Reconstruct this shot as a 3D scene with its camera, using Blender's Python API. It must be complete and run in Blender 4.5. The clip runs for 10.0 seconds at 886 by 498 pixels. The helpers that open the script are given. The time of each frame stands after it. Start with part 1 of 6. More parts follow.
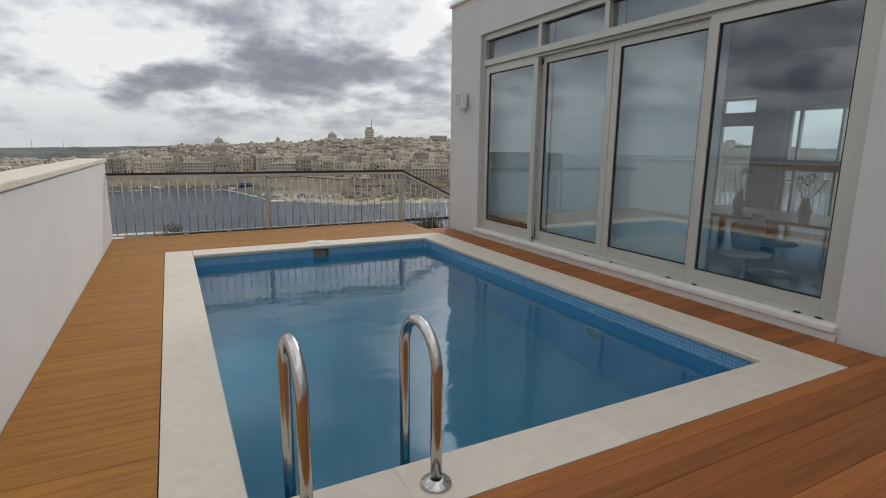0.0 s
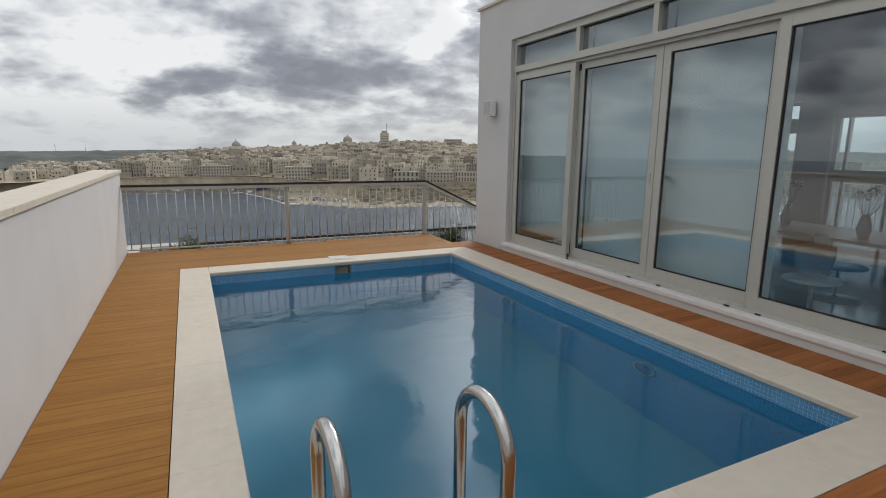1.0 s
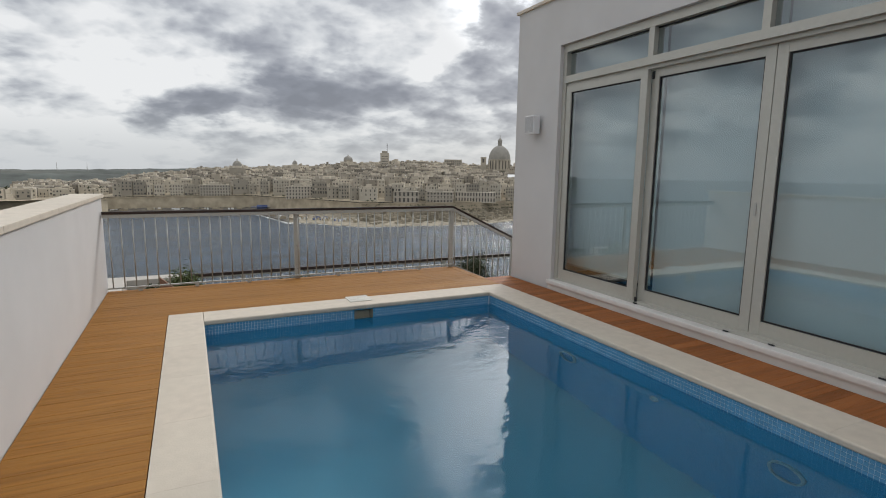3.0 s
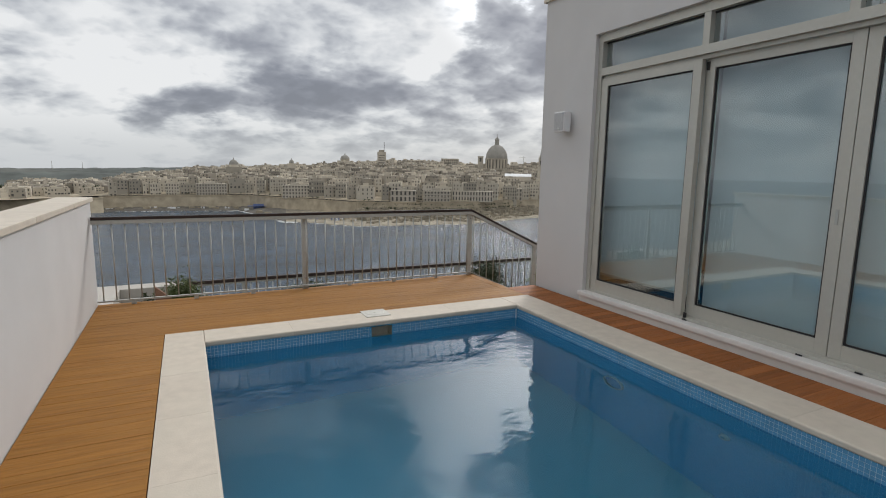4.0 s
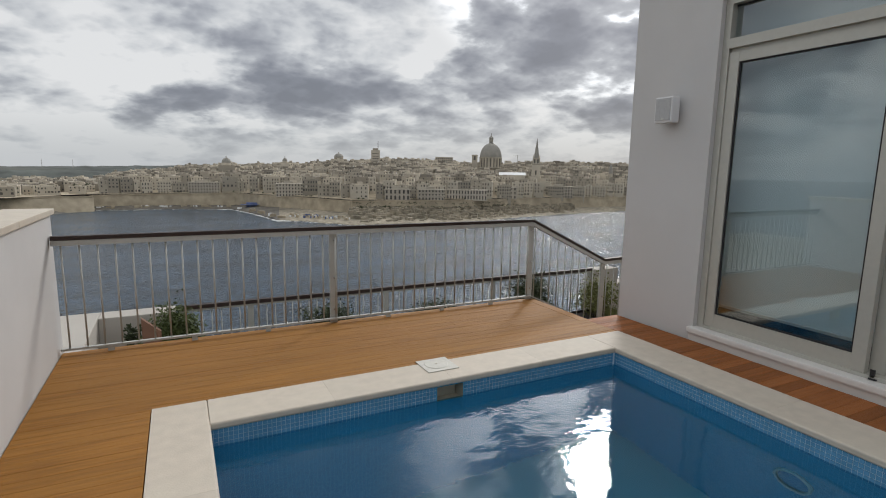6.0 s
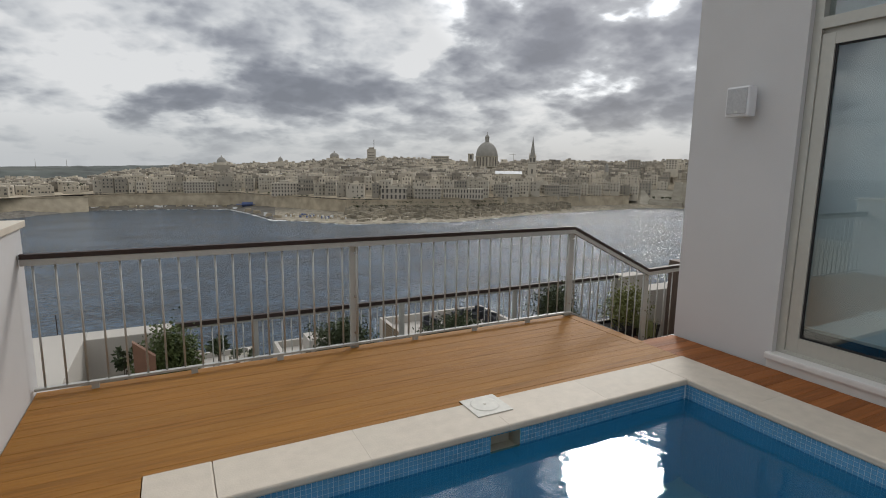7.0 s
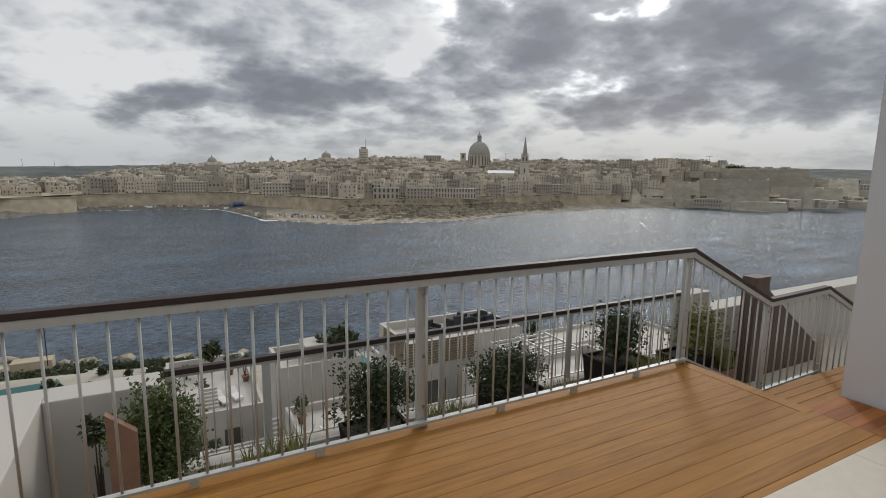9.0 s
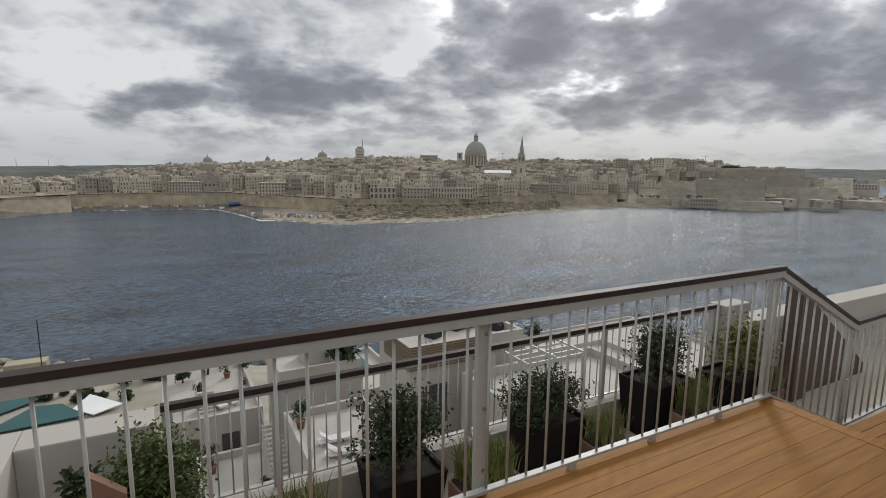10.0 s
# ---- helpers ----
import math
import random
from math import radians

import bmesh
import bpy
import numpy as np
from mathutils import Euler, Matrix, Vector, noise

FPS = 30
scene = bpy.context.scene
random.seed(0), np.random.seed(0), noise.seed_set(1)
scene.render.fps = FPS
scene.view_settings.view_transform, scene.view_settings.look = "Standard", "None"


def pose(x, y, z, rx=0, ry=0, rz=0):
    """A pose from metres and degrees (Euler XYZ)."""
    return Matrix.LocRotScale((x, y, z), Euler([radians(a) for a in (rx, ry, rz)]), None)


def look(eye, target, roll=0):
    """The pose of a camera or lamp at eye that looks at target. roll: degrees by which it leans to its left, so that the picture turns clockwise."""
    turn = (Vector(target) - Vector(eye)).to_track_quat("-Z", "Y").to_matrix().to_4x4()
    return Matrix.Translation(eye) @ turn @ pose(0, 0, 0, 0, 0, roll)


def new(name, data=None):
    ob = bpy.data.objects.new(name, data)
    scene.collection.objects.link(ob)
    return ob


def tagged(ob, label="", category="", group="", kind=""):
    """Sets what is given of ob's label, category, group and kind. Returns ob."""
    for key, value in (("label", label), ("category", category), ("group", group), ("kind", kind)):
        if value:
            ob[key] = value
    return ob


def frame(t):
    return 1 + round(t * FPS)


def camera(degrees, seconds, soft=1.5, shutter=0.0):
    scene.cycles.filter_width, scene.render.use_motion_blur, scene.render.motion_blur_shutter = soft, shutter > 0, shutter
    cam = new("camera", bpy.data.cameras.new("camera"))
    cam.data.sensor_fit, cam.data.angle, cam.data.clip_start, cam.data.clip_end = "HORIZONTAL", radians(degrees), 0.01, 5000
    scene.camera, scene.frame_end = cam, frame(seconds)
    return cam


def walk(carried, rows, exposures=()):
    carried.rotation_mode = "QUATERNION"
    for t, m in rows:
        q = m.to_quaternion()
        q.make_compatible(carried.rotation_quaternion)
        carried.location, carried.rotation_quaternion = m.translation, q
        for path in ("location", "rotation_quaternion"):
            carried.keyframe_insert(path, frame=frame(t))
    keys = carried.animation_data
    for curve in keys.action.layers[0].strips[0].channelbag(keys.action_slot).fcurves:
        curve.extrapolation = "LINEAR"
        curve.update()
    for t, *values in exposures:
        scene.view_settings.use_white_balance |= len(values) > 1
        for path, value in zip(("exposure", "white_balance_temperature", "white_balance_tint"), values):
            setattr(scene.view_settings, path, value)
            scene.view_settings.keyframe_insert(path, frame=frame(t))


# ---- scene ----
cam = camera(80.7, 10.0, soft=1.0)
PATH = [
    (0, (0.327, 1.937, 1.222), (1.232, 3.678, 0.837), 0.6),
    (0.5, (0.332, 2.123, 1.282), (1.23, 3.869, 0.901), 0.6),
    (1, (0.355, 2.361, 1.308), (1.213, 4.129, 0.935), 0.6),
    (1.5, (0.38, 2.64, 1.326), (1.236, 4.417, 0.999), 0.6),
    (2, (0.426, 2.935, 1.327), (1.286, 4.716, 1.029), 0.7),
    (2.5, (0.424, 3.186, 1.323), (1.286, 4.966, 1.025), 0.8),
    (4, (0.404, 4.016, 1.341), (1.279, 5.788, 1.039), 0.9),
    (4.5, (0.389, 4.342, 1.353), (1.27, 6.111, 1.048), 0.9),
    (5, (0.397, 4.733, 1.342), (1.283, 6.5, 1.036), 0.9),
    (5.5, (0.395, 5.086, 1.346), (1.285, 6.85, 1.04), 1.0),
    (7, (0.389, 6.11, 1.37), (1.298, 7.864, 1.059), 0.8),
    (7.5, (0.391, 6.438, 1.368), (1.305, 8.19, 1.056), 0.9),
    (8, (0.408, 6.799, 1.38), (1.33, 8.547, 1.068), 0.9),
    (8.5, (0.396, 7.112, 1.383), (1.324, 8.856, 1.071), 0.8),
    (9, (0.407, 7.446, 1.386), (1.342, 9.186, 1.073), 0.7),
    (9.5, (0.426, 7.757, 1.404), (1.368, 9.494, 1.092), 0.8),
    (10, (0.416, 8.077, 1.406), (1.363, 9.811, 1.092), 0.7),
]
walk(cam, [(t, look(eye, target, roll)) for t, eye, target, roll in PATH],
     exposures=((0.0, 0.0), (4.0, -0.04), (5.5, -0.12), (7.0, -0.22), (10.0, -0.24)))

# ---- light ----
SUN_AZ, SUN_EL = radians(47), radians(30)      # azimuth from +Y towards +X
world = bpy.data.worlds.new("sky")
scene.world = world
world.use_nodes = True


def build_sky():
    nt = world.node_tree
    n, l = nt.nodes, nt.links
    n.clear()
    out, bg = n.new("ShaderNodeOutputWorld"), n.new("ShaderNodeBackground")
    tex = n.new("ShaderNodeTexCoord")
    sky = n.new("ShaderNodeTexSky")
    sky.sky_type, sky.sun_disc = "NISHITA", False
    sky.sun_elevation, sky.sun_rotation = SUN_EL, SUN_AZ
    skys = n.new("ShaderNodeVectorMath"); skys.operation = "SCALE"; skys.inputs["Scale"].default_value = 0.11
    l.new(sky.outputs[0], skys.inputs[0])
    sep = n.new("ShaderNodeSeparateXYZ"); l.new(tex.outputs["Generated"], sep.inputs[0])

    def math_node(op, a, b=None, clamp=False):
        m = n.new("ShaderNodeMath"); m.operation = op; m.use_clamp = clamp
        for k, v in enumerate((a, b)):
            if v is None:
                continue
            if isinstance(v, (int, float)):
                m.inputs[k].default_value = v
            else:
                l.new(v, m.inputs[k])
        return m.outputs[0]

    up = math_node("MAXIMUM", sep.outputs[2], 0.0)
    den = math_node("ADD", up, 0.33)
    px, py = math_node("DIVIDE", sep.outputs[0], den), math_node("DIVIDE", sep.outputs[1], den)
    comb = n.new("ShaderNodeCombineXYZ"); l.new(px, comb.inputs[0]); l.new(py, comb.inputs[1])
    comb.inputs[2].default_value = CLOUD_SEED
    big, fine = n.new("ShaderNodeTexNoise"), n.new("ShaderNodeTexNoise")
    for t, sc, det, rough, dist in ((big, 2.0, 7.0, 0.48, 0.15), (fine, 6.4, 6.0, 0.5, 0.1)):
        t.inputs["Scale"].default_value, t.inputs["Detail"].default_value = sc, det
        t.inputs["Roughness"].default_value, t.inputs["Distortion"].default_value = rough, dist
        l.new(comb.outputs[0], t.inputs["Vector"])
    mix = math_node("ADD", math_node("MULTIPLY", big.outputs[0], 0.64), math_node("MULTIPLY", fine.outputs[0], 0.36))
    puff = n.new("ShaderNodeTexVoronoi"); puff.feature = "SMOOTH_F1"
    puff.inputs["Scale"].default_value, puff.inputs["Detail"].default_value = 5.0, 3.0
    puff.inputs["Roughness"].default_value, puff.inputs["Smoothness"].default_value = 0.55, 0.6
    warp = n.new("ShaderNodeVectorMath"); warp.operation = "MULTIPLY_ADD"
    l.new(fine.outputs["Color"], warp.inputs[0]); warp.inputs[1].default_value = (0.12, 0.12, 0.12); l.new(comb.outputs[0], warp.inputs[2])
    l.new(warp.outputs[0], puff.inputs["Vector"])
    mix = math_node("SUBTRACT", mix, math_node("MULTIPLY", math_node("SUBTRACT", puff.outputs["Distance"], 0.42), 0.2))
    mix = math_node("ADD", math_node("MULTIPLY", math_node("SUBTRACT", mix, 0.5), 1.8), 0.572)
    # cloud masses: direction, half width, flatness, density
    wob = n.new("ShaderNodeVectorMath"); wob.operation = "MULTIPLY_ADD"
    l.new(big.outputs["Color"], wob.inputs[0]); wob.inputs[1].default_value = (0.16, 0.16, 0.10); l.new(tex.outputs["Generated"], wob.inputs[2])
    wob2 = n.new("ShaderNodeVectorMath"); wob2.operation = "MULTIPLY_ADD"
    l.new(fine.outputs["Color"], wob2.inputs[0]); wob2.inputs[1].default_value = (0.10, 0.10, 0.07); l.new(wob.outputs[0], wob2.inputs[2])
    for cx, cy, cz, hw, flat, dens in DARK_CLOUDS + BRIGHT_CLOUDS:
        sub = n.new("ShaderNodeVectorMath"); sub.operation = "SUBTRACT"
        l.new(wob2.outputs[0], sub.inputs[0]); sub.inputs[1].default_value = (cx + 0.13, cy + 0.13, cz + 0.085)
        mul = n.new("ShaderNodeVectorMath"); mul.operation = "MULTIPLY"
        l.new(sub.outputs[0], mul.inputs[0]); mul.inputs[1].default_value = (1 / hw, 1 / hw, flat / hw)
        ln = n.new("ShaderNodeVectorMath"); ln.operation = "LENGTH"; l.new(mul.outputs[0], ln.inputs[0])
        fall = n.new("ShaderNodeMapRange"); fall.interpolation_type = "SMOOTHSTEP"
        l.new(ln.outputs["Value"], fall.inputs[0])
        fall.inputs[1].default_value, fall.inputs[2].default_value = 0.35, 1.35
        fall.inputs[3].default_value, fall.inputs[4].default_value = dens, 0.0
        mix = math_node("ADD", mix, fall.outputs[0])
    ramp = n.new("ShaderNodeValToRGB"); l.new(mix, ramp.inputs[0])
    ramp.color_ramp.interpolation = "LINEAR"
    els = ramp.color_ramp.elements
    els[0].position, els[0].color = 0.22, (0.98, 0.99, 1.0, 1)
    els[1].position, els[1].color = 0.84, (0.25, 0.265, 0.31, 1)
    for p, c in ((0.36, (0.76, 0.785, 0.815, 1)), (0.46, (0.56, 0.585, 0.63, 1)), (0.56, (0.42, 0.44, 0.49, 1)), (0.68, (0.30, 0.318, 0.37, 1))):
        e = els.new(p); e.color = c
    # brighter haze low over the land, brighter cloud overhead
    haze = n.new("ShaderNodeMapRange"); haze.interpolation_type = "SMOOTHSTEP"
    l.new(up, haze.inputs[0])
    haze.inputs[1].default_value, haze.inputs[2].default_value = 0.0, 0.11
    haze.inputs[3].default_value, haze.inputs[4].default_value = 0.7, 0.0
    hm = n.new("ShaderNodeMix"); hm.data_type = "RGBA"
    l.new(haze.outputs[0], hm.inputs[0]); l.new(ramp.outputs[0], hm.inputs[6]); hm.inputs[7].default_value = (0.58, 0.62, 0.655, 1)
    zen = n.new("ShaderNodeMapRange"); zen.interpolation_type = "SMOOTHSTEP"
    l.new(up, zen.inputs[0])
    zen.inputs[1].default_value, zen.inputs[2].default_value = 0.33, 0.9
    zen.inputs[3].default_value, zen.inputs[4].default_value = 1.0, 1.5
    zs = n.new("ShaderNodeVectorMath"); zs.operation = "SCALE"
    l.new(hm.outputs[2], zs.inputs[0]); l.new(zen.outputs[0], zs.inputs["Scale"])
    # thin cloud is brighter round the veiled sun
    dt = n.new("ShaderNodeVectorMath"); dt.operation = "DOT_PRODUCT"
    l.new(tex.outputs["Generated"], dt.inputs[0])
    dt.inputs[1].default_value = (math.sin(SUN_AZ) * math.cos(SUN_EL), math.cos(SUN_AZ) * math.cos(SUN_EL), math.sin(SUN_EL))
    gl = n.new("ShaderNodeMapRange"); gl.interpolation_type = "SMOOTHSTEP"
    l.new(dt.outputs["Value"], gl.inputs[0])
    gl.inputs[1].default_value, gl.inputs[2].default_value = 0.90, 1.0
    gl.inputs[3].default_value, gl.inputs[4].default_value = 0.0, 4.2
    thin = n.new("ShaderNodeMapRange"); thin.interpolation_type = "SMOOTHSTEP"
    l.new(mix, thin.inputs[0])
    thin.inputs[1].default_value, thin.inputs[2].default_value = 0.26, 0.47
    thin.inputs[3].default_value, thin.inputs[4].default_value = 1.0, 0.03
    veil = math_node("ADD", math_node("MULTIPLY", gl.outputs[0], thin.outputs[0]), 1.0)
    gs = n.new("ShaderNodeVectorMath"); gs.operation = "SCALE"
    l.new(zs.outputs[0], gs.inputs[0]); l.new(veil, gs.inputs["Scale"]); zs = gs
    # a little blue of the clear sky shows through
    cover = n.new("ShaderNodeMix"); cover.data_type = "RGBA"
    cover.inputs[0].default_value = 0.05
    l.new(zs.outputs[0], cover.inputs[6]); l.new(skys.outputs[0], cover.inputs[7])
    l.new(cover.outputs[2], bg.inputs[0]); bg.inputs[1].default_value = 0.88
    l.new(bg.outputs[0], out.inputs[0])


CLOUD_SEED = 3.7
DARK_CLOUDS = (
    (0.001, 0.996, 0.089, 0.080, 2.18, 0.36),
    (0.140, 0.981, 0.134, 0.172, 3.31, 0.26),
    (0.289, 0.947, 0.142, 0.095, 1.76, 0.18),
    (0.806, 0.562, 0.189, 0.364, 3.74, 0.21),
    (0.690, 0.718, 0.092, 0.078, 3.28, 0.30),
    (0.338, 0.939, 0.057, 0.182, 11.20, 0.12),
    (0.058, 0.970, 0.235, 0.126, 2.92, 0.09),
    (-0.172, 0.976, 0.131, 0.067, 1.37, 0.12),
    (0.881, 0.463, 0.096, 0.134, 6.86, 0.12),
    (0.560, 0.795, 0.232, 0.140, 2.15, 0.11),
    (0.136, 0.885, 0.445, 0.230, 1.60, 0.24),
    (0.590, 0.755, 0.275, 0.210, 3.40, 0.19),
)
BRIGHT_CLOUDS = (
    (0.428, 0.876, 0.222, 0.060, 2.11, -0.25),
    (0.391, 0.903, 0.179, 0.035, 1.23, -0.22),
    (0.072, 0.981, 0.178, 0.088, 2.91, -0.19),
    (0.506, 0.854, 0.120, 0.024, 1.57, -0.15),
    (0.878, 0.474, 0.061, 0.198, 5.08, -0.25),
    (0.111, 0.992, 0.061, 0.160, 13.40, -0.12),
    (-0.136, 0.990, 0.043, 0.173, 3.20, -0.16),
    (-0.111, 0.981, 0.162, 0.079, 1.21, -0.12),
    (0.627, 0.769, 0.128, 0.064, 4.91, -0.12),
    (0.560, 0.720, 0.410, 0.085, 1.50, -0.33),
    (0.430, 0.800, 0.420, 0.110, 1.60, -0.34),
    (0.345, 0.868, 0.355, 0.060, 1.20, -0.24),
    (0.570, 0.625, 0.535, 0.060, 1.30, -0.26),
)
build_sky()
sun_data = bpy.data.lights.new("sun", "SUN")
sun_data.energy, sun_data.angle, sun_data.color = 1.35, radians(9), (1.0, 0.965, 0.92)
sun = new("sun", sun_data)
sun_dir = Vector((math.sin(SUN_AZ) * math.cos(SUN_EL), math.cos(SUN_AZ) * math.cos(SUN_EL), math.sin(SUN_EL)))
sun.matrix_world = look((0, 0, 60), Vector((0, 0, 60)) - sun_dir)


# ---- materials ----
def material(name, color, rough=0.6, metal=0.0, scale=8.0, vary=0.12, bump=0.0, bump_scale=None, stretch=(1, 1, 1),
             second=None, spec=0.5, random=0.0, coords="Object", detail=5.0, islands=0.0):
    """Principled surface: base colour varied by noise at two scales, optional bump and per-object variation."""
    m = bpy.data.materials.new(name); m.use_nodes = True
    nt = m.node_tree; n, l = nt.nodes, nt.links
    b = n["Principled BSDF"]
    b.inputs["Roughness"].default_value, b.inputs["Metallic"].default_value = rough, metal
    b.inputs["Specular IOR Level"].default_value = spec
    tc, mp = n.new("ShaderNodeTexCoord"), n.new("ShaderNodeMapping")
    l.new(tc.outputs[coords], mp.inputs[0]); mp.inputs["Scale"].default_value = stretch
    vec = mp.outputs[0]
    if random:
        info = n.new("ShaderNodeObjectInfo")
        mul = n.new("ShaderNodeMath"); mul.operation = "MULTIPLY"; mul.inputs[1].default_value = 57.0
        l.new(info.outputs["Random"], mul.inputs[0])
        add = n.new("ShaderNodeVectorMath"); l.new(vec, add.inputs[0]); l.new(mul.outputs[0], add.inputs[1]); vec = add.outputs[0]
    n1, n2 = n.new("ShaderNodeTexNoise"), n.new("ShaderNodeTexNoise")
    n1.inputs["Scale"].default_value, n2.inputs["Scale"].default_value = scale, scale * 0.13
    n1.inputs["Detail"].default_value = detail
    l.new(vec, n1.inputs["Vector"]); l.new(vec, n2.inputs["Vector"])
    dark = tuple(c * (1 - vary) for c in color); light = tuple(min(1, c * (1 + vary)) for c in color)
    second = second or dark
    m1 = n.new("ShaderNodeMix"); m1.data_type = "RGBA"
    m1.inputs[6].default_value, m1.inputs[7].default_value = (*dark, 1), (*light, 1)
    r1 = n.new("ShaderNodeMapRange"); r1.inputs[1].default_value, r1.inputs[2].default_value = 0.3, 0.7
    l.new(n1.outputs[0], r1.inputs[0]); l.new(r1.outputs[0], m1.inputs[0])
    m2 = n.new("ShaderNodeMix"); m2.data_type = "RGBA"
    r2 = n.new("ShaderNodeMapRange"); r2.inputs[1].default_value, r2.inputs[2].default_value = 0.45, 0.75
    r2.inputs[4].default_value = 0.6
    l.new(n2.outputs[0], r2.inputs[0]); l.new(r2.outputs[0], m2.inputs[0])
    l.new(m1.outputs[2], m2.inputs[6]); m2.inputs[7].default_value = (*second, 1)
    col = m2.outputs[2]
    if random:
        hsv = n.new("ShaderNodeHueSaturation")
        mr = n.new("ShaderNodeMapRange"); l.new(info.outputs["Random"], mr.inputs[0])
        mr.inputs[3].default_value, mr.inputs[4].default_value = 1 - random, 1 + random
        l.new(mr.outputs[0], hsv.inputs["Value"]); l.new(col, hsv.inputs["Color"]); col = hsv.outputs[0]
    if islands:
        geo = n.new("ShaderNodeNewGeometry"); hs = n.new("ShaderNodeHueSaturation"); mi = n.new("ShaderNodeMapRange")
        l.new(geo.outputs["Random Per Island"], mi.inputs[0]); mi.inputs[3].default_value, mi.inputs[4].default_value = 1 - islands, 1 + islands
        l.new(mi.outputs[0], hs.inputs["Value"]); l.new(col, hs.inputs["Color"]); col = hs.outputs[0]
    l.new(col, b.inputs["Base Color"])
    if bump:
        bp = n.new("ShaderNodeBump"); bp.inputs["Strength"].default_value = bump; bp.inputs["Distance"].default_value = 0.01
        nb = n1
        if bump_scale:
            nb = n.new("ShaderNodeTexNoise"); nb.inputs["Scale"].default_value = bump_scale; nb.inputs["Detail"].default_value = 4
            l.new(vec, nb.inputs["Vector"])
        l.new(nb.outputs[0], bp.inputs["Height"]); l.new(bp.outputs[0], b.inputs["Normal"])
    return m


def water_material(name, color, rough, waves, transmission=0.0, painted_ripples=0.0):
    """Water: waves is a list of (scale, stretch_y, strength, distance)."""
    m = bpy.data.materials.new(name); m.use_nodes = True
    nt = m.node_tree; n, l = nt.nodes, nt.links
    b = n["Principled BSDF"]
    b.inputs["Base Color"].default_value = (*color, 1)
    b.inputs["Roughness"].default_value, b.inputs["IOR"].default_value = rough, 1.33
    b.inputs["Transmission Weight"].default_value = transmission
    tc = n.new("ShaderNodeTexCoord"); last = None
    for sc, st, strength, dist in waves:
        mp = n.new("ShaderNodeMapping"); mp.inputs["Scale"].default_value = (1, st, 1)
        mp.inputs["Rotation"].default_value = (0, 0, radians(-32))
        l.new(tc.outputs["Object"], mp.inputs[0])
        t = n.new("ShaderNodeTexNoise"); t.inputs["Scale"].default_value, t.inputs["Detail"].default_value = sc, 4
        l.new(mp.outputs[0], t.inputs["Vector"])
        bp = n.new("ShaderNodeBump"); bp.inputs["Strength"].default_value, bp.inputs["Distance"].default_value = strength, dist
        l.new(t.outputs[0], bp.inputs["Height"])
        if last:
            l.new(last, bp.inputs["Normal"])
        last = bp.outputs[0]
    if last:
        l.new(last, b.inputs["Normal"])
    # light and dark of wave faces and broad streaks, painted into the base colour
    if painted_ripples:
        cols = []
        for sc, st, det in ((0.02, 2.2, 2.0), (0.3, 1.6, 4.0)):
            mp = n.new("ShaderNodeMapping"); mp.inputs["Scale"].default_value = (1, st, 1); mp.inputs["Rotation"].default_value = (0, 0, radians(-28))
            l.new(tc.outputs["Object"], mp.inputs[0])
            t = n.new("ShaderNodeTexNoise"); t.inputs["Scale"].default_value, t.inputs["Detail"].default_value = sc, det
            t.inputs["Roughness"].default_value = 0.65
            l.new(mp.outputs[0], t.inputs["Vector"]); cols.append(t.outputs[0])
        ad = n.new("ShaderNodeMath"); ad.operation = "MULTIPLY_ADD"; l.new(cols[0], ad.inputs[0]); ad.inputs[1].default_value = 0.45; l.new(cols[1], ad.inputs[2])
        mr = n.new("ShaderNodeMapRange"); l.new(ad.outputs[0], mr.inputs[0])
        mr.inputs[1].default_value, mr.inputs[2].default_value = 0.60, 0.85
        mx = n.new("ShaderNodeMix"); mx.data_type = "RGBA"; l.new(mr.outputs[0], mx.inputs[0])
        mx.inputs[6].default_value = (*[c * (1 - painted_ripples) for c in color], 1); mx.inputs[7].default_value = (*[c * (1 + painted_ripples) for c in color], 1)
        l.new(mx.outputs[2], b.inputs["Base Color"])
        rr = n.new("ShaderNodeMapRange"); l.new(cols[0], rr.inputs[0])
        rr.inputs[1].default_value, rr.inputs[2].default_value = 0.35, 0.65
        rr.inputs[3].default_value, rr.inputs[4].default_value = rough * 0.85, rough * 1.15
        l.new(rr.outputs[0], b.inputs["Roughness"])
    return m


def glass_material(name, tint, rough=0.0, ior=1.5):
    m = bpy.data.materials.new(name); m.use_nodes = True
    b = m.node_tree.nodes["Principled BSDF"]
    b.inputs["Base Color"].default_value, b.inputs["Roughness"].default_value = (*tint, 1), rough
    b.inputs["IOR"].default_value, b.inputs["Transmission Weight"].default_value = ior, 1.0
    return m


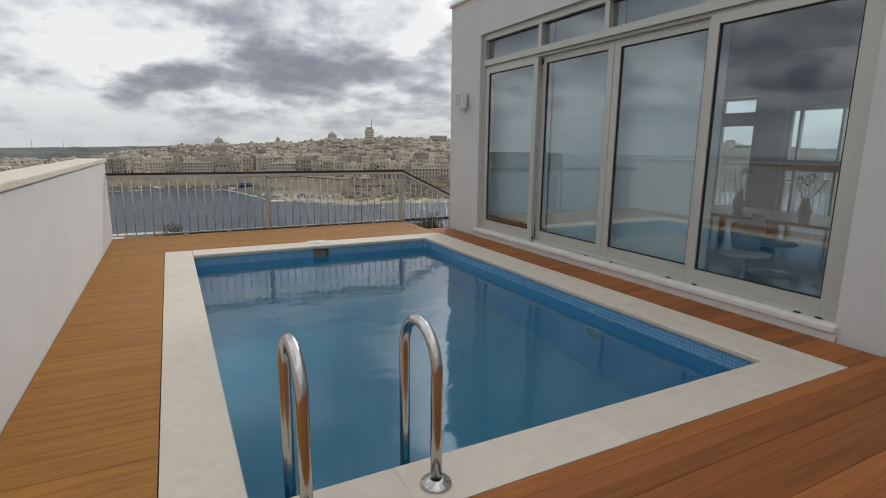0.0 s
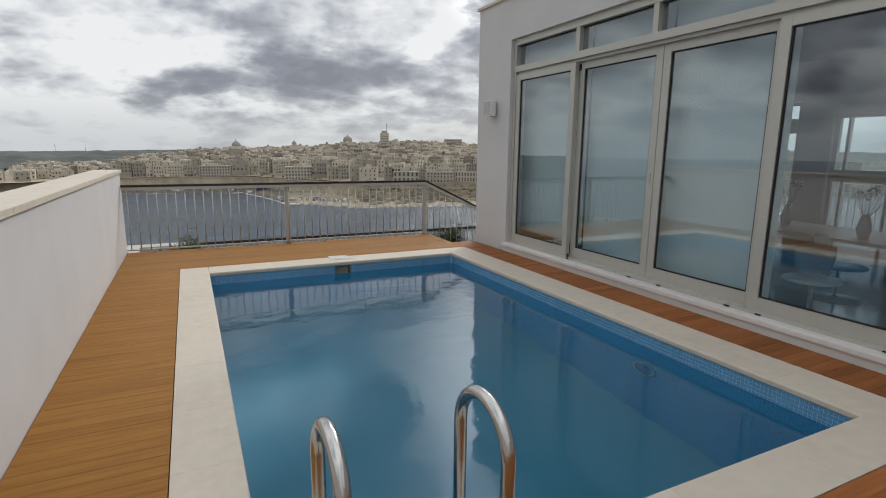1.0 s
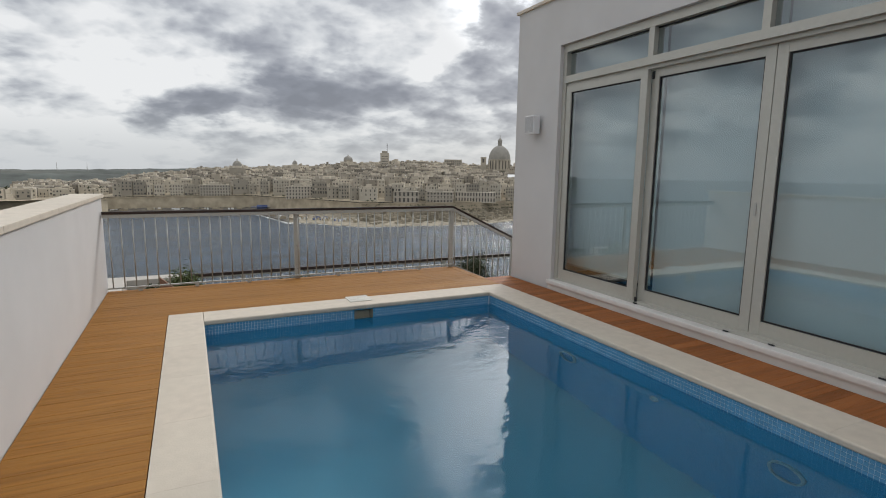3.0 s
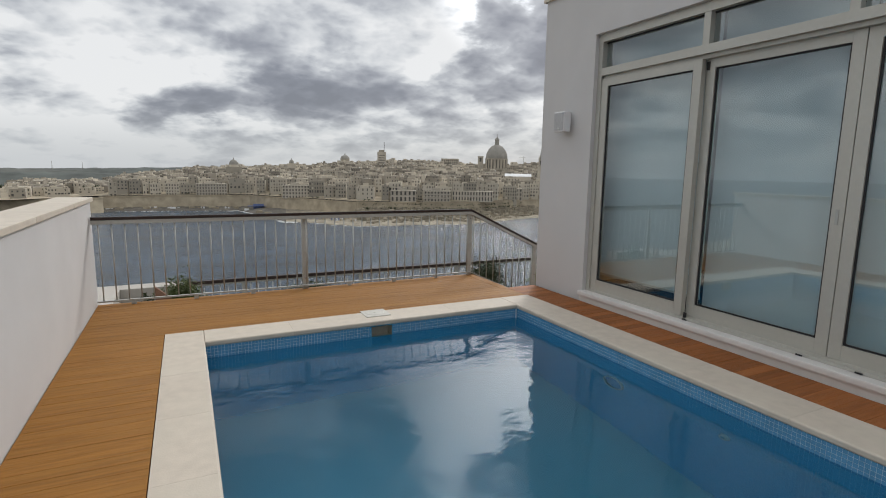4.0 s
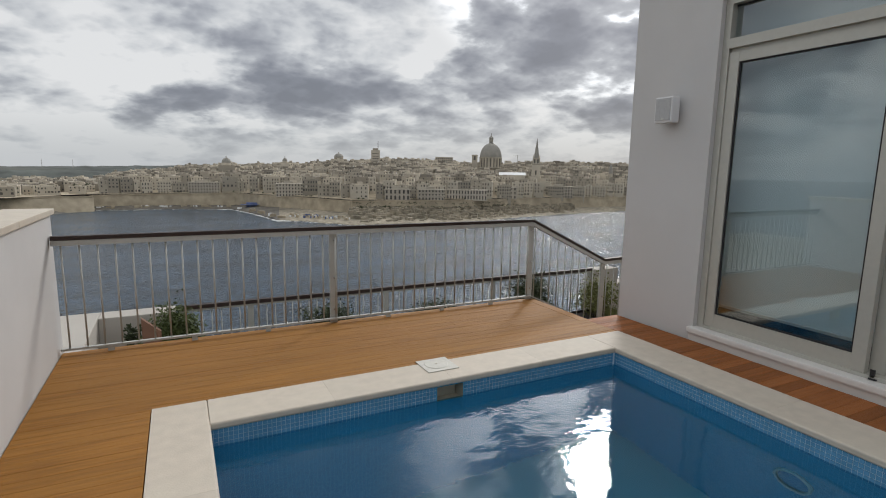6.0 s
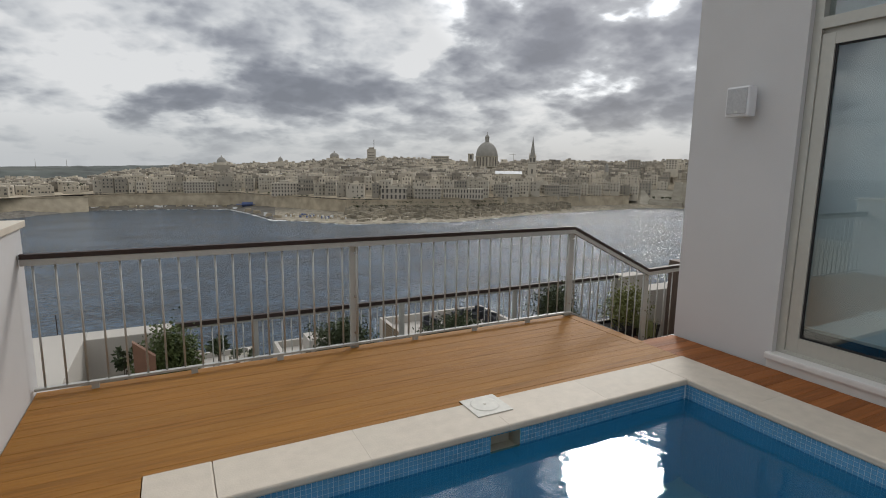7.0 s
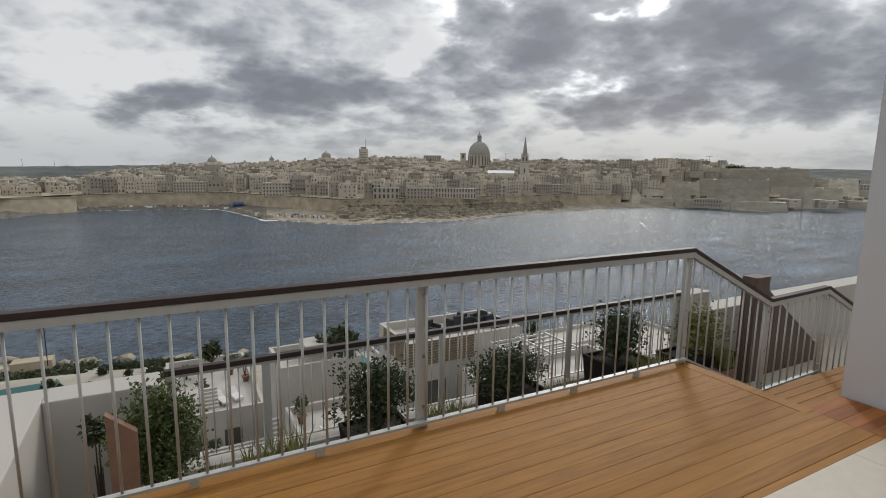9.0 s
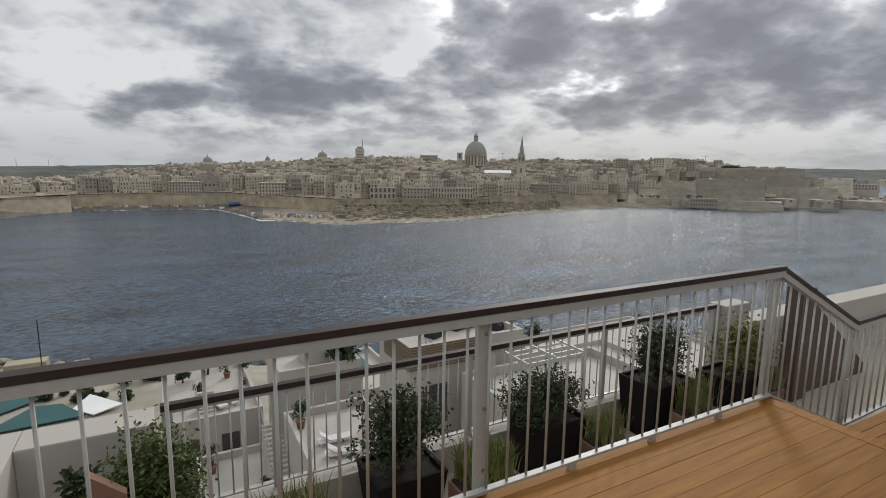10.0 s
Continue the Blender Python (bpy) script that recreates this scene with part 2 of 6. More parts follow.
def mosaic_material(name, tile, grout, pitch, flat=False):
    m = bpy.data.materials.new(name); m.use_nodes = True
    nt = m.node_tree; n, l = nt.nodes, nt.links
    b = n["Principled BSDF"]; b.inputs["Roughness"].default_value = 0.3
    tc = n.new("ShaderNodeTexCoord")
    sep, comb = n.new("ShaderNodeSeparateXYZ"), n.new("ShaderNodeCombineXYZ")
    l.new(tc.outputs["Object"], sep.inputs[0])
    if flat:
        l.new(sep.outputs[0], comb.inputs[0]); l.new(sep.outputs[1], comb.inputs[1])
    else:
        ad = n.new("ShaderNodeMath"); l.new(sep.outputs[0], ad.inputs[0]); l.new(sep.outputs[1], ad.inputs[1])
        l.new(ad.outputs[0], comb.inputs[0]); l.new(sep.outputs[2], comb.inputs[1])
    br = n.new("ShaderNodeTexBrick"); br.offset = 0.0
    br.inputs["Scale"].default_value, br.inputs["Mortar Size"].default_value = 1.0, 0.0016
    br.inputs["Brick Width"].default_value, br.inputs["Row Height"].default_value = pitch, pitch
    br.inputs["Color1"].default_value = (*tile, 1)
    br.inputs["Color2"].default_value = (*[c * 0.86 for c in tile], 1)
    br.inputs["Mortar"].default_value = (*grout, 1)
    l.new(comb.outputs[0], br.inputs["Vector"]); l.new(br.outputs[0], b.inputs["Base Color"])
    return m


M = {
    "deck": material("oiled_timber", (0.285, 0.127, 0.025), 0.58, spec=0.18, scale=5, vary=0.22, bump=0.25, bump_scale=60, stretch=(0.6, 9, 9), second=(0.325, 0.155, 0.035), random=0.06),
    "deck_red": material("redder_board_tone", (0.26, 0.092, 0.026), 0.58, spec=0.18, scale=5, vary=0.2, bump=0.25, bump_scale=60, stretch=(0.6, 9, 9), second=(0.33, 0.12, 0.04), random=0.22),
    "joist": material("dark_gap", (0.12, 0.055, 0.018), 0.9),
    "coping": material("cream_stone", (0.56, 0.495, 0.41), 0.6, spec=0.3, scale=14, vary=0.06, bump=0.15, bump_scale=120, second=(0.57, 0.52, 0.43), random=0.03, coords="Object"),
    "plaster": material("white_render", (0.555, 0.545, 0.537), 0.85, scale=3, vary=0.03, bump=0.12, bump_scale=160, second=(0.53, 0.52, 0.505)),
    "frame": material("champagne_aluminium", (0.46, 0.45, 0.40), 0.38, metal=0.25, scale=30, vary=0.03),
    "sill": material("white_marble_sill", (0.66, 0.64, 0.61), 0.4, scale=6, vary=0.05),
    "rubber": material("black_rubber", (0.012, 0.012, 0.013), 0.6),
    "blind": material("roller_blind_cloth", (0.66, 0.73, 0.72), 0.9, scale=80, vary=0.04, bump=0.2, bump_scale=400),
    "glass": glass_material("window_glass", (0.83, 0.93, 0.96), ior=1.95),
    "steel": material("polished_steel", (0.52, 0.51, 0.49), 0.2, metal=1.0, scale=40, vary=0.04),
    "rail_wood": material("dark_handrail_timber", (0.036, 0.023, 0.019), 0.55, spec=0.3, scale=8, vary=0.25, stretch=(1, 10, 10)),
    "rail_paint": material("pale_grey_rail_paint", (0.40, 0.40, 0.37), 0.45, scale=20, vary=0.05),
    "mosaic": mosaic_material("pool_mosaic", (0.065, 0.35, 0.56), (0.12, 0.42, 0.60), 0.025),
    "mosaic_floor": mosaic_material("pool_floor_mosaic", (0.062, 0.38, 0.61), (0.11, 0.43, 0.64), 0.025, True),
    "tile": material("mosaic_tile_glaze", (0.105, 0.30, 0.49), 0.2, scale=12, vary=0.12, random=0.09),
    "grout": material("tile_grout", (0.50, 0.62, 0.70), 0.8, scale=30, vary=0.05),
    "plastic": material("white_pool_plastic", (0.54, 0.55, 0.52), 0.4, scale=20, vary=0.04),
    "beige": material("beige_plastic", (0.42, 0.39, 0.31), 0.5, scale=20, vary=0.05),
    "pool_water": water_material("pool_water", (0.075, 0.36, 0.545), 0.0, ((1.8, 1.0, 0.24, 0.03), (6.0, 1.4, 0.22, 0.01)), 0.93),
    "sea": water_material("sea_water", (0.050, 0.078, 0.110), 0.17, ((0.32, 1.6, 1.0, 1.4), (0.9, 1.5, 1.0, 0.6), (2.2, 1.4, 0.8, 0.2)), painted_ripples=0.6),
    "lime": material("honey_limestone", (0.48, 0.435, 0.355), 0.9, scale=0.08, vary=0.14, second=(0.36, 0.32, 0.255), random=0.34, detail=8),
    "palace_stone": material("pale_dressed_limestone", (0.48, 0.435, 0.36), 0.9, scale=0.15, vary=0.1, second=(0.42, 0.375, 0.30), random=0.16, detail=8),
    "lime_many": material("mixed_limestone", (0.46, 0.415, 0.34), 0.9, scale=0.08, vary=0.12, second=(0.34, 0.30, 0.24), islands=0.5, detail=6),
    "lime_old": material("weathered_limestone_wall", (0.42, 0.355, 0.255), 0.95, scale=0.12, vary=0.25, second=(0.28, 0.24, 0.175), bump=0.4, bump_scale=0.6, detail=10),
    "fort": material("pale_fort_stone", (0.40, 0.365, 0.295), 0.95, scale=0.09, vary=0.22, second=(0.27, 0.245, 0.19), random=0.22, bump=0.25, bump_scale=0.5, stretch=(1, 1, 2.5), detail=11),
    "lid_plastic": material("aged_lid_plastic", (0.56, 0.54, 0.48), 0.5, scale=30, vary=0.08),
    "wet_rock": material("wet_shore_rock", (0.13, 0.115, 0.09), 0.7, scale=0.3, vary=0.4, second=(0.045, 0.042, 0.036), bump=0.8, bump_scale=0.5, detail=10),
    "rock": material("pale_shore_rock", (0.31, 0.27, 0.20), 0.95, scale=0.25, vary=0.4, second=(0.10, 0.09, 0.065), bump=0.8, bump_scale=0.5, detail=10),
    "dark_win": material("dark_window_recess", (0.085, 0.078, 0.07), 0.5, scale=0.2, vary=0.5),
    "lead": material("grey_dome_stone", (0.30, 0.285, 0.25), 0.8, scale=0.2, vary=0.12),
    "roof_white": material("white_roof_sheet", (0.80, 0.80, 0.78), 0.3, scale=0.3, vary=0.03),
    "hill": material("far_scrub_hill", (0.085, 0.095, 0.085), 1.0, scale=0.02, vary=0.4, second=(0.14, 0.135, 0.11), detail=10),
    "ground": material("pale_paving_ground", (0.34, 0.31, 0.25), 0.9, scale=0.4, vary=0.15, second=(0.20, 0.19, 0.13)),
    "villa": material("white_villa_render", (0.44, 0.41, 0.365), 0.85, scale=0.6, vary=0.08, second=(0.35, 0.32, 0.28)),
    "leaf": material("grey_green_leaf", (0.046, 0.060, 0.026), 0.65, spec=0.3, scale=9, vary=0.5, second=(0.078, 0.092, 0.042)),
    "leaf_light": material("fresh_green_leaf", (0.075, 0.098, 0.028), 0.6, spec=0.3, scale=9, vary=0.45, second=(0.13, 0.15, 0.05)),
    "leaf_dry": material("yellow_green_leaf", (0.16, 0.17, 0.05), 0.55, scale=9, vary=0.4),
    "bark": material("brown_bark", (0.065, 0.046, 0.03), 0.9, scale=30, vary=0.3),
    "planter": material("dark_brown_planter", (0.017, 0.013, 0.012), 0.85, spec=0.15, scale=20, vary=0.2),
    "soil": material("dark_soil", (0.022, 0.017, 0.013), 0.95, scale=40, vary=0.4, bump=0.5, bump_scale=90),
    "slat_wood": material("weathered_slat_timber", (0.20, 0.145, 0.085), 0.8, scale=4, vary=0.25, stretch=(0.6, 6, 6)),
    "terracotta": material("terracotta", (0.20, 0.105, 0.065), 0.8, scale=15, vary=0.15),
    "brown_wood": material("weathered_brown_timber", (0.10, 0.066, 0.048), 0.7, scale=5, vary=0.25, stretch=(8, 8, 0.6)),
    "teal": water_material("teal_pool_water", (0.02, 0.13, 0.13), 0.1, ((1.0, 1.2, 0.3, 0.05),)),
    "teal_roof": material("teal_roof_sheet", (0.018, 0.085, 0.085), 0.6, scale=0.3, vary=0.15),
    "dark_floor": material("dark_polished_floor", (0.05, 0.055, 0.065), 0.15, scale=2, vary=0.1),
    "room_wall": material("room_wall_paint", (0.42, 0.41, 0.42), 0.85, scale=2, vary=0.04),
    "white_shell": material("white_moulded_plastic", (0.7, 0.7, 0.7), 0.25, scale=20, vary=0.02),
    "dark_cloth": material("charcoal_cloth", (0.03, 0.032, 0.038), 0.9, scale=60, vary=0.2),
    "table_wood": material("brown_table_veneer", (0.16, 0.075, 0.035), 0.35, scale=6, vary=0.2, stretch=(1, 8, 8)),
    "grille": material("speaker_grille", (0.45, 0.45, 0.45), 0.6, metal=0.2, scale=400, vary=0.25),
    "blue_cloth": material("blue_canvas", (0.12, 0.16, 0.30), 0.8, scale=0.6, vary=0.3),
}


# ---- mesh helpers ----
def mesh_of(name, bm, mat, smooth=False):
    me = bpy.data.meshes.new(name)
    bmesh.ops.recalc_face_normals(bm, faces=bm.faces[:])
    bm.to_mesh(me); bm.free()
    for m in (mat if isinstance(mat, (list, tuple)) else [mat]):
        me.materials.append(M[m])
    if smooth:
        for p in me.polygons:
            p.use_smooth = True
    return me


def part(name, bm, mat, parent=None, label="", smooth=False):
    """Links a bmesh as one mesh object, under a thing when a parent is given."""
    ob = new(name, mesh_of(name, bm, mat, smooth))
    if parent is not None:
        ob.parent = parent
    if label:
        tagged(ob, label)
    return ob


def thing(name, label, category, group="", at=(0, 0, 0), kind=""):
    ob = new(name)
    ob.empty_display_size = 0.1
    ob.matrix_world = pose(*at)
    ob.location = at
    return tagged(ob, label, category, group, kind)


def box(bm, x0, x1, y0, y1, z0, z1, bevel=0.0):
    v = [bm.verts.new(p) for p in ((x0, y0, z0), (x1, y0, z0), (x1, y1, z0), (x0, y1, z0), (x0, y0, z1), (x1, y0, z1), (x1, y1, z1), (x0, y1, z1))]
    f = [bm.faces.new([v[i] for i in q]) for q in ((0, 3, 2, 1), (4, 5, 6, 7), (0, 1, 5, 4), (1, 2, 6, 5), (2, 3, 7, 6), (3, 0, 4, 7))]
    if bevel:
        edges = list({e for q in f for e in q.edges})
        bmesh.ops.bevel(bm, geom=edges, offset=bevel, segments=2, profile=0.6, affect="EDGES")
    return bm


def boxed(x0, x1, y0, y1, z0, z1, bevel=0.0):
    return box(bmesh.new(), x0, x1, y0, y1, z0, z1, bevel)


def tube(bm, points, radius, sides=10, closed_ends=True):
    """A round tube through the points; radius may be one number or one for each point."""
    pts = [Vector(p) for p in points]
    rs = radius if isinstance(radius, (list, tuple)) else [radius] * len(pts)
    rings, side = [], None
    for i, p in enumerate(pts):
        d = (pts[min(i + 1, len(pts) - 1)] - pts[max(i - 1, 0)]).normalized()
        if side is None:
            side = d.orthogonal().normalized()
        side = (side - d * side.dot(d)).normalized()
        up = d.cross(side)
        rings.append([bm.verts.new(p + (side * math.cos(a) + up * math.sin(a)) * rs[i]) for a in (2 * math.pi * k / sides for k in range(sides))])
    for a, b in zip(rings, rings[1:]):
        for k in range(sides):
            bm.faces.new((a[k], a[(k + 1) % sides], b[(k + 1) % sides], b[k]))
    if closed_ends:
        bm.faces.new(rings[0][::-1]); bm.faces.new(rings[-1])
    return bm


def lathe(bm, profile, sides=24, centre=(0, 0, 0)):
    """Turns a profile of (radius, z) round the z axis."""
    c = Vector(centre); rings = []
    for r, z in profile:
        if r < 1e-5:
            rings.append([bm.verts.new(c + Vector((0, 0, z)))])
        else:
            rings.append([bm.verts.new(c + Vector((r * math.cos(a), r * math.sin(a), z))) for a in (2 * math.pi * k / sides for k in range(sides))])
    for a, b in zip(rings, rings[1:]):
        for k in range(sides):
            j = (k + 1) % sides
            if len(a) == 1 and len(b) == 1:
                continue
            if len(a) == 1:
                bm.faces.new((a[0], b[j], b[k]))
            elif len(b) == 1:
                bm.faces.new((a[k], a[j], b[0]))
            else:
                bm.faces.new((a[k], a[j], b[j], b[k]))
    return bm


def prism(bm, poly, z0, z1):
    a = [bm.verts.new((x, y, z0)) for x, y in poly]
    b = [bm.verts.new((x, y, z1)) for x, y in poly]
    bm.faces.new(a[::-1]); bm.faces.new(b)
    for k in range(len(poly)):
        j = (k + 1) % len(poly)
        bm.faces.new((a[k], a[j], b[j], b[k]))
    return bm


class Heap:
    """Gathers many boxes quickly for one mesh."""
    def __init__(self):
        self.v, self.f, self.m = [], [], []

    def box(self, cx, cy, z0, z1, w, d, yaw=0.0, mat=0, taper=1.0):
        c, s, k = math.cos(yaw), math.sin(yaw), len(self.v)
        for z, t in ((z0, 1.0), (z1, taper)):
            for dx, dy in ((-1, -1), (1, -1), (1, 1), (-1, 1)):
                x, y = dx * w * t / 2, dy * d * t / 2
                self.v.append((cx + x * c - y * s, cy + x * s + y * c, z))
        for q in ((0, 3, 2, 1), (4, 5, 6, 7), (0, 1, 5, 4), (1, 2, 6, 5), (2, 3, 7, 6), (3, 0, 4, 7)):
            self.f.append(tuple(k + i for i in q)); self.m.append(mat)

    def mesh(self, name, mats):
        me = bpy.data.meshes.new(name)
        me.from_pydata(self.v, [], self.f)
        for m in mats:
            me.materials.append(M[m])
        me.polygons.foreach_set("material_index", self.m)
        me.update()
        return me


# ---- foliage ----
def leaf_mesh(bm, rng, centre, radii, count, size, hollow=0.3, droop=0.0):
    """Many small folded leaves scattered in clumps inside an uneven volume."""
    c = Vector(centre)
    clumps = []
    for k in range(max(6, count // 40)):
        a, z = rng.uniform(0, 2 * math.pi), rng.uniform(-1, 1)
        r = (hollow + (1 - hollow) * rng.random()) * rng.uniform(0.65, 1.1)
        s = math.sqrt(max(0, 1 - z * z))
        clumps.append((Vector((s * math.cos(a) * r * radii[0], s * math.sin(a) * r * radii[1], z * r * radii[2])), rng.uniform(0.12, 0.3)))
    for k in range(count):
        q, spread = clumps[k % len(clumps)]
        d = Vector([max(-1.5, min(1.5, rng.gauss(0, 1))) * q for q in radii]) * spread
        p = c + q + d
        u = Vector((rng.uniform(-1, 1), rng.uniform(-1, 1), rng.uniform(-0.6 - droop, 1))).normalized()
        v = u.orthogonal().normalized(); v.rotate(Matrix.Rotation(rng.uniform(0, 6.28), 3, u))
        w = u.cross(v)
        L, W = size * rng.uniform(0.7, 1.3), size * rng.uniform(0.22, 0.36)
        pts = (p, p + u * L * 0.5 + v * W + w * W * 0.4, p + u * L, p + u * L * 0.5 - v * W + w * W * 0.4)
        a4 = [bm.verts.new(x) for x in pts]
        bm.faces.new((a4[0], a4[1], a4[2])); bm.faces.new((a4[0], a4[2], a4[3]))
    return bm


def branches(bm, rng, base, height, spread, count, radius):
    b = Vector(base)
    for k in range(count):
        a = rng.uniform(0, 2 * math.pi)
        top = b + Vector((math.cos(a) * spread * rng.uniform(0.3, 1), math.sin(a) * spread * rng.uniform(0.3, 1), height * rng.uniform(0.6, 1)))
        mid = b.lerp(top, 0.5) + Vector((rng.uniform(-1, 1), rng.uniform(-1, 1), 0)) * spread * 0.2
        tube(bm, [b, mid, top], [radius, radius * 0.7, radius * 0.25], 6)
    return bm


# ---- the terrace: plan in metres ----
WALL_L, HOUSE = -0.41, 4.105           # inner faces of the side wall and of the house
CX0, CX1, CY0, CY1 = 0.198, 3.695, 3.355, 8.59     # outer edge of the coping
PX0, PX1, PY0, PY1 = 0.480, 3.348, 3.64, 8.272      # inner edge of the pool
RAIL_Y, BACK_Y, EDGE_Y = 9.775, -3.0, 9.72
OV = 0.014                             # overhang of the coping nosing
WATER_Z = -0.135

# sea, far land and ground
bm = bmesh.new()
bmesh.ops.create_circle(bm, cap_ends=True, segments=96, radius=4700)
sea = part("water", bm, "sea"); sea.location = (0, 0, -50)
tagged(sea, "dark grey-blue sea with small waves, painted wave tones and sun glitter", "sea", kind="structure")


def terrain(name, xs, ys, height, mat, label, category="ground"):
    bm = bmesh.new()
    grid = [[bm.verts.new((x, y, height(x, y))) for x in xs] for y in ys]
    for r0, r1 in zip(grid, grid[1:]):
        for k in range(len(xs) - 1):
            bm.faces.new((r0[k], r0[k + 1], r1[k + 1], r1[k]))
    return tagged(part(name, bm, mat, smooth=True), label, category, kind="structure")


def near_ground(x, y):
    shore = 150 - 0.35 * x + 8 * noise.noise((x * 0.03, 1.7, 0))
    t = (shore - y) / 60
    base = -51.5 + 3.2 * min(1, max(0, (shore - y) / 12 + 0.4)) + 19 * min(1, max(0, t)) ** 1.2
    return base + 0.8 * noise.noise((x * 0.12, y * 0.12, 0)) * (1 if t < 0.35 else 0.1)


terrain("ground", [-260 + 7 * k for k in range(76)], [-60 + 6 * k for k in range(40)], near_ground, "ground", "pale paved and rocky ground of the near shore")

# slab under the terrace and the storeys below it
b = part("terrace_slab", boxed(-0.75, 14, BACK_Y - 0.2, 9.70, -1.32, -1.45 + 0.02), "plaster")
tagged(b, "white concrete slab under the terrace", "slab", kind="structure")
b = part("building_base", boxed(-9, 16, -12, 12.2, -60, -1.60), "villa")
tagged(b, "white rendered storeys below the terrace", "building", kind="structure")
bm = bmesh.new()
box(bm, WALL_L, CX0 + 0.02, BACK_Y, 9.80, -1.30, -0.06)
box(bm, CX1 - 0.02, 4.09, BACK_Y, 8.93, -1.30, -0.06)
box(bm, CX0 + 0.02, CX1 - 0.02, BACK_Y, CY0 + 0.02, -1.30, -0.06)
box(bm, CX0 + 0.02, CX1 - 0.02, CY1 - 0.02, 9.80, -1.30, -0.06)
tagged(part("deck_base", bm, "joist"), "dark sub-frame beneath the timber deck", "sub-frame", kind="structure")

# side wall with its stone capping
b = part("wall_west", boxed(WALL_L - 0.24, WALL_L, BACK_Y, 9.90, -1.3, 0.99), "plaster")
tagged(b, "white rendered boundary wall beside the deck", "wall", kind="structure")
y = BACK_Y
for k in range(12):
    y1 = min(y + 1.2, 9.93)
    part("capping_stone", boxed(WALL_L - 0.265, WALL_L + 0.022, y + 0.002, y1 - 0.002, 0.99, 1.03, 0.005), "coping", b)
    y = y1
    if y >= 9.93:
        break
b = part("wall_south", boxed(WALL_L - 0.24, 4.09, BACK_Y - 0.24, BACK_Y, -1.3, 2.6), "plaster")
tagged(b, "plain white rendered wall closing the terrace", "wall", kind="structure")

# ---- the house: wall with its opening, glazing, room ----
OY0, OY1, OZ0, OZ1 = 3.64, 8.185, 0.10, 2.67
HY, HTOP, WT = 8.995, 3.17, 0.24


def walls(name, boxes, mat, label):
    bm = bmesh.new()
    for q in boxes:
        box(bm, *q)
    return tagged(part(name, bm, mat), label, "wall", kind="structure")


walls("wall_house_west", [(HOUSE, HOUSE + WT, BACK_Y, OY0, -1.3, HTOP), (HOUSE, HOUSE + WT, OY1, HY, -1.3, HTOP),
                          (HOUSE, HOUSE + WT, OY0, OY1, -1.3, OZ0), (HOUSE, HOUSE + WT, OY0, OY1, OZ1, HTOP)], "plaster",
      "white rendered house wall with a wide glazed opening")
walls("wall_house_north", [(HOUSE + WT, 9.5, HY - WT, HY, -1.3, HTOP)], "plaster", "white rendered side wall of the house")
EX = 9.5
walls("wall_house_east", [(EX, EX + WT, BACK_Y, 6.25, -1.3, HTOP), (EX, EX + WT, 7.25, 7.78, -1.3, HTOP), (EX, EX + WT, 8.5, HY, -1.3, HTOP),
                          (EX, EX + WT, 6.25, 7.25, 1.92, HTOP), (EX, EX + WT, 6.25, 7.25, -1.3, 0.02), (EX, EX + WT, 7.78, 8.5, 2.15, HTOP),
                          (EX, EX + WT, 7.78, 8.5, -1.3, 0.12)], "room_wall", "room wall with two tall window openings")
walls("wall_house_south", [(HOUSE + WT, EX, BACK_Y - WT, BACK_Y, -1.3, HTOP)], "room_wall", "plain wall at the back of the room")
b = part("ceiling", boxed(HOUSE + WT, EX, BACK_Y, HY - WT, 2.78, 2.95), "room_wall"); tagged(b, "plain ceiling of the room", "ceiling", kind="structure")
b = part("roof", boxed(HOUSE - 0.03, EX + WT + 0.03, BACK_Y - WT, HY + 0.03, HTOP, HTOP + 0.035, 0.004), "coping"); tagged(b, "flat house roof with a thin pale capping edge", "roof", kind="structure")
b = part("floor", boxed(HOUSE + WT, EX, BACK_Y, HY - WT, -0.1, 0.03), "dark_floor"); tagged(b, "dark polished floor of the room", "floor", kind="structure")

# sill below the sliding doors
b = part("sill", boxed(HOUSE - 0.045, HOUSE + 0.06, OY0 - 0.02, OY1 + 0.03, 0.055, 0.105, 0.012), "sill")
tagged(b, "white stone sill below the sliding doors", "sill", kind="structure")
b = part("sill_base", boxed(HOUSE - 0.02, HOUSE - 0.001, OY0 - 0.02, OY1 + 0.02, -0.02, 0.054), "sill")
tagged(b, "white stone upstand below the sill", "sill", kind="structure")


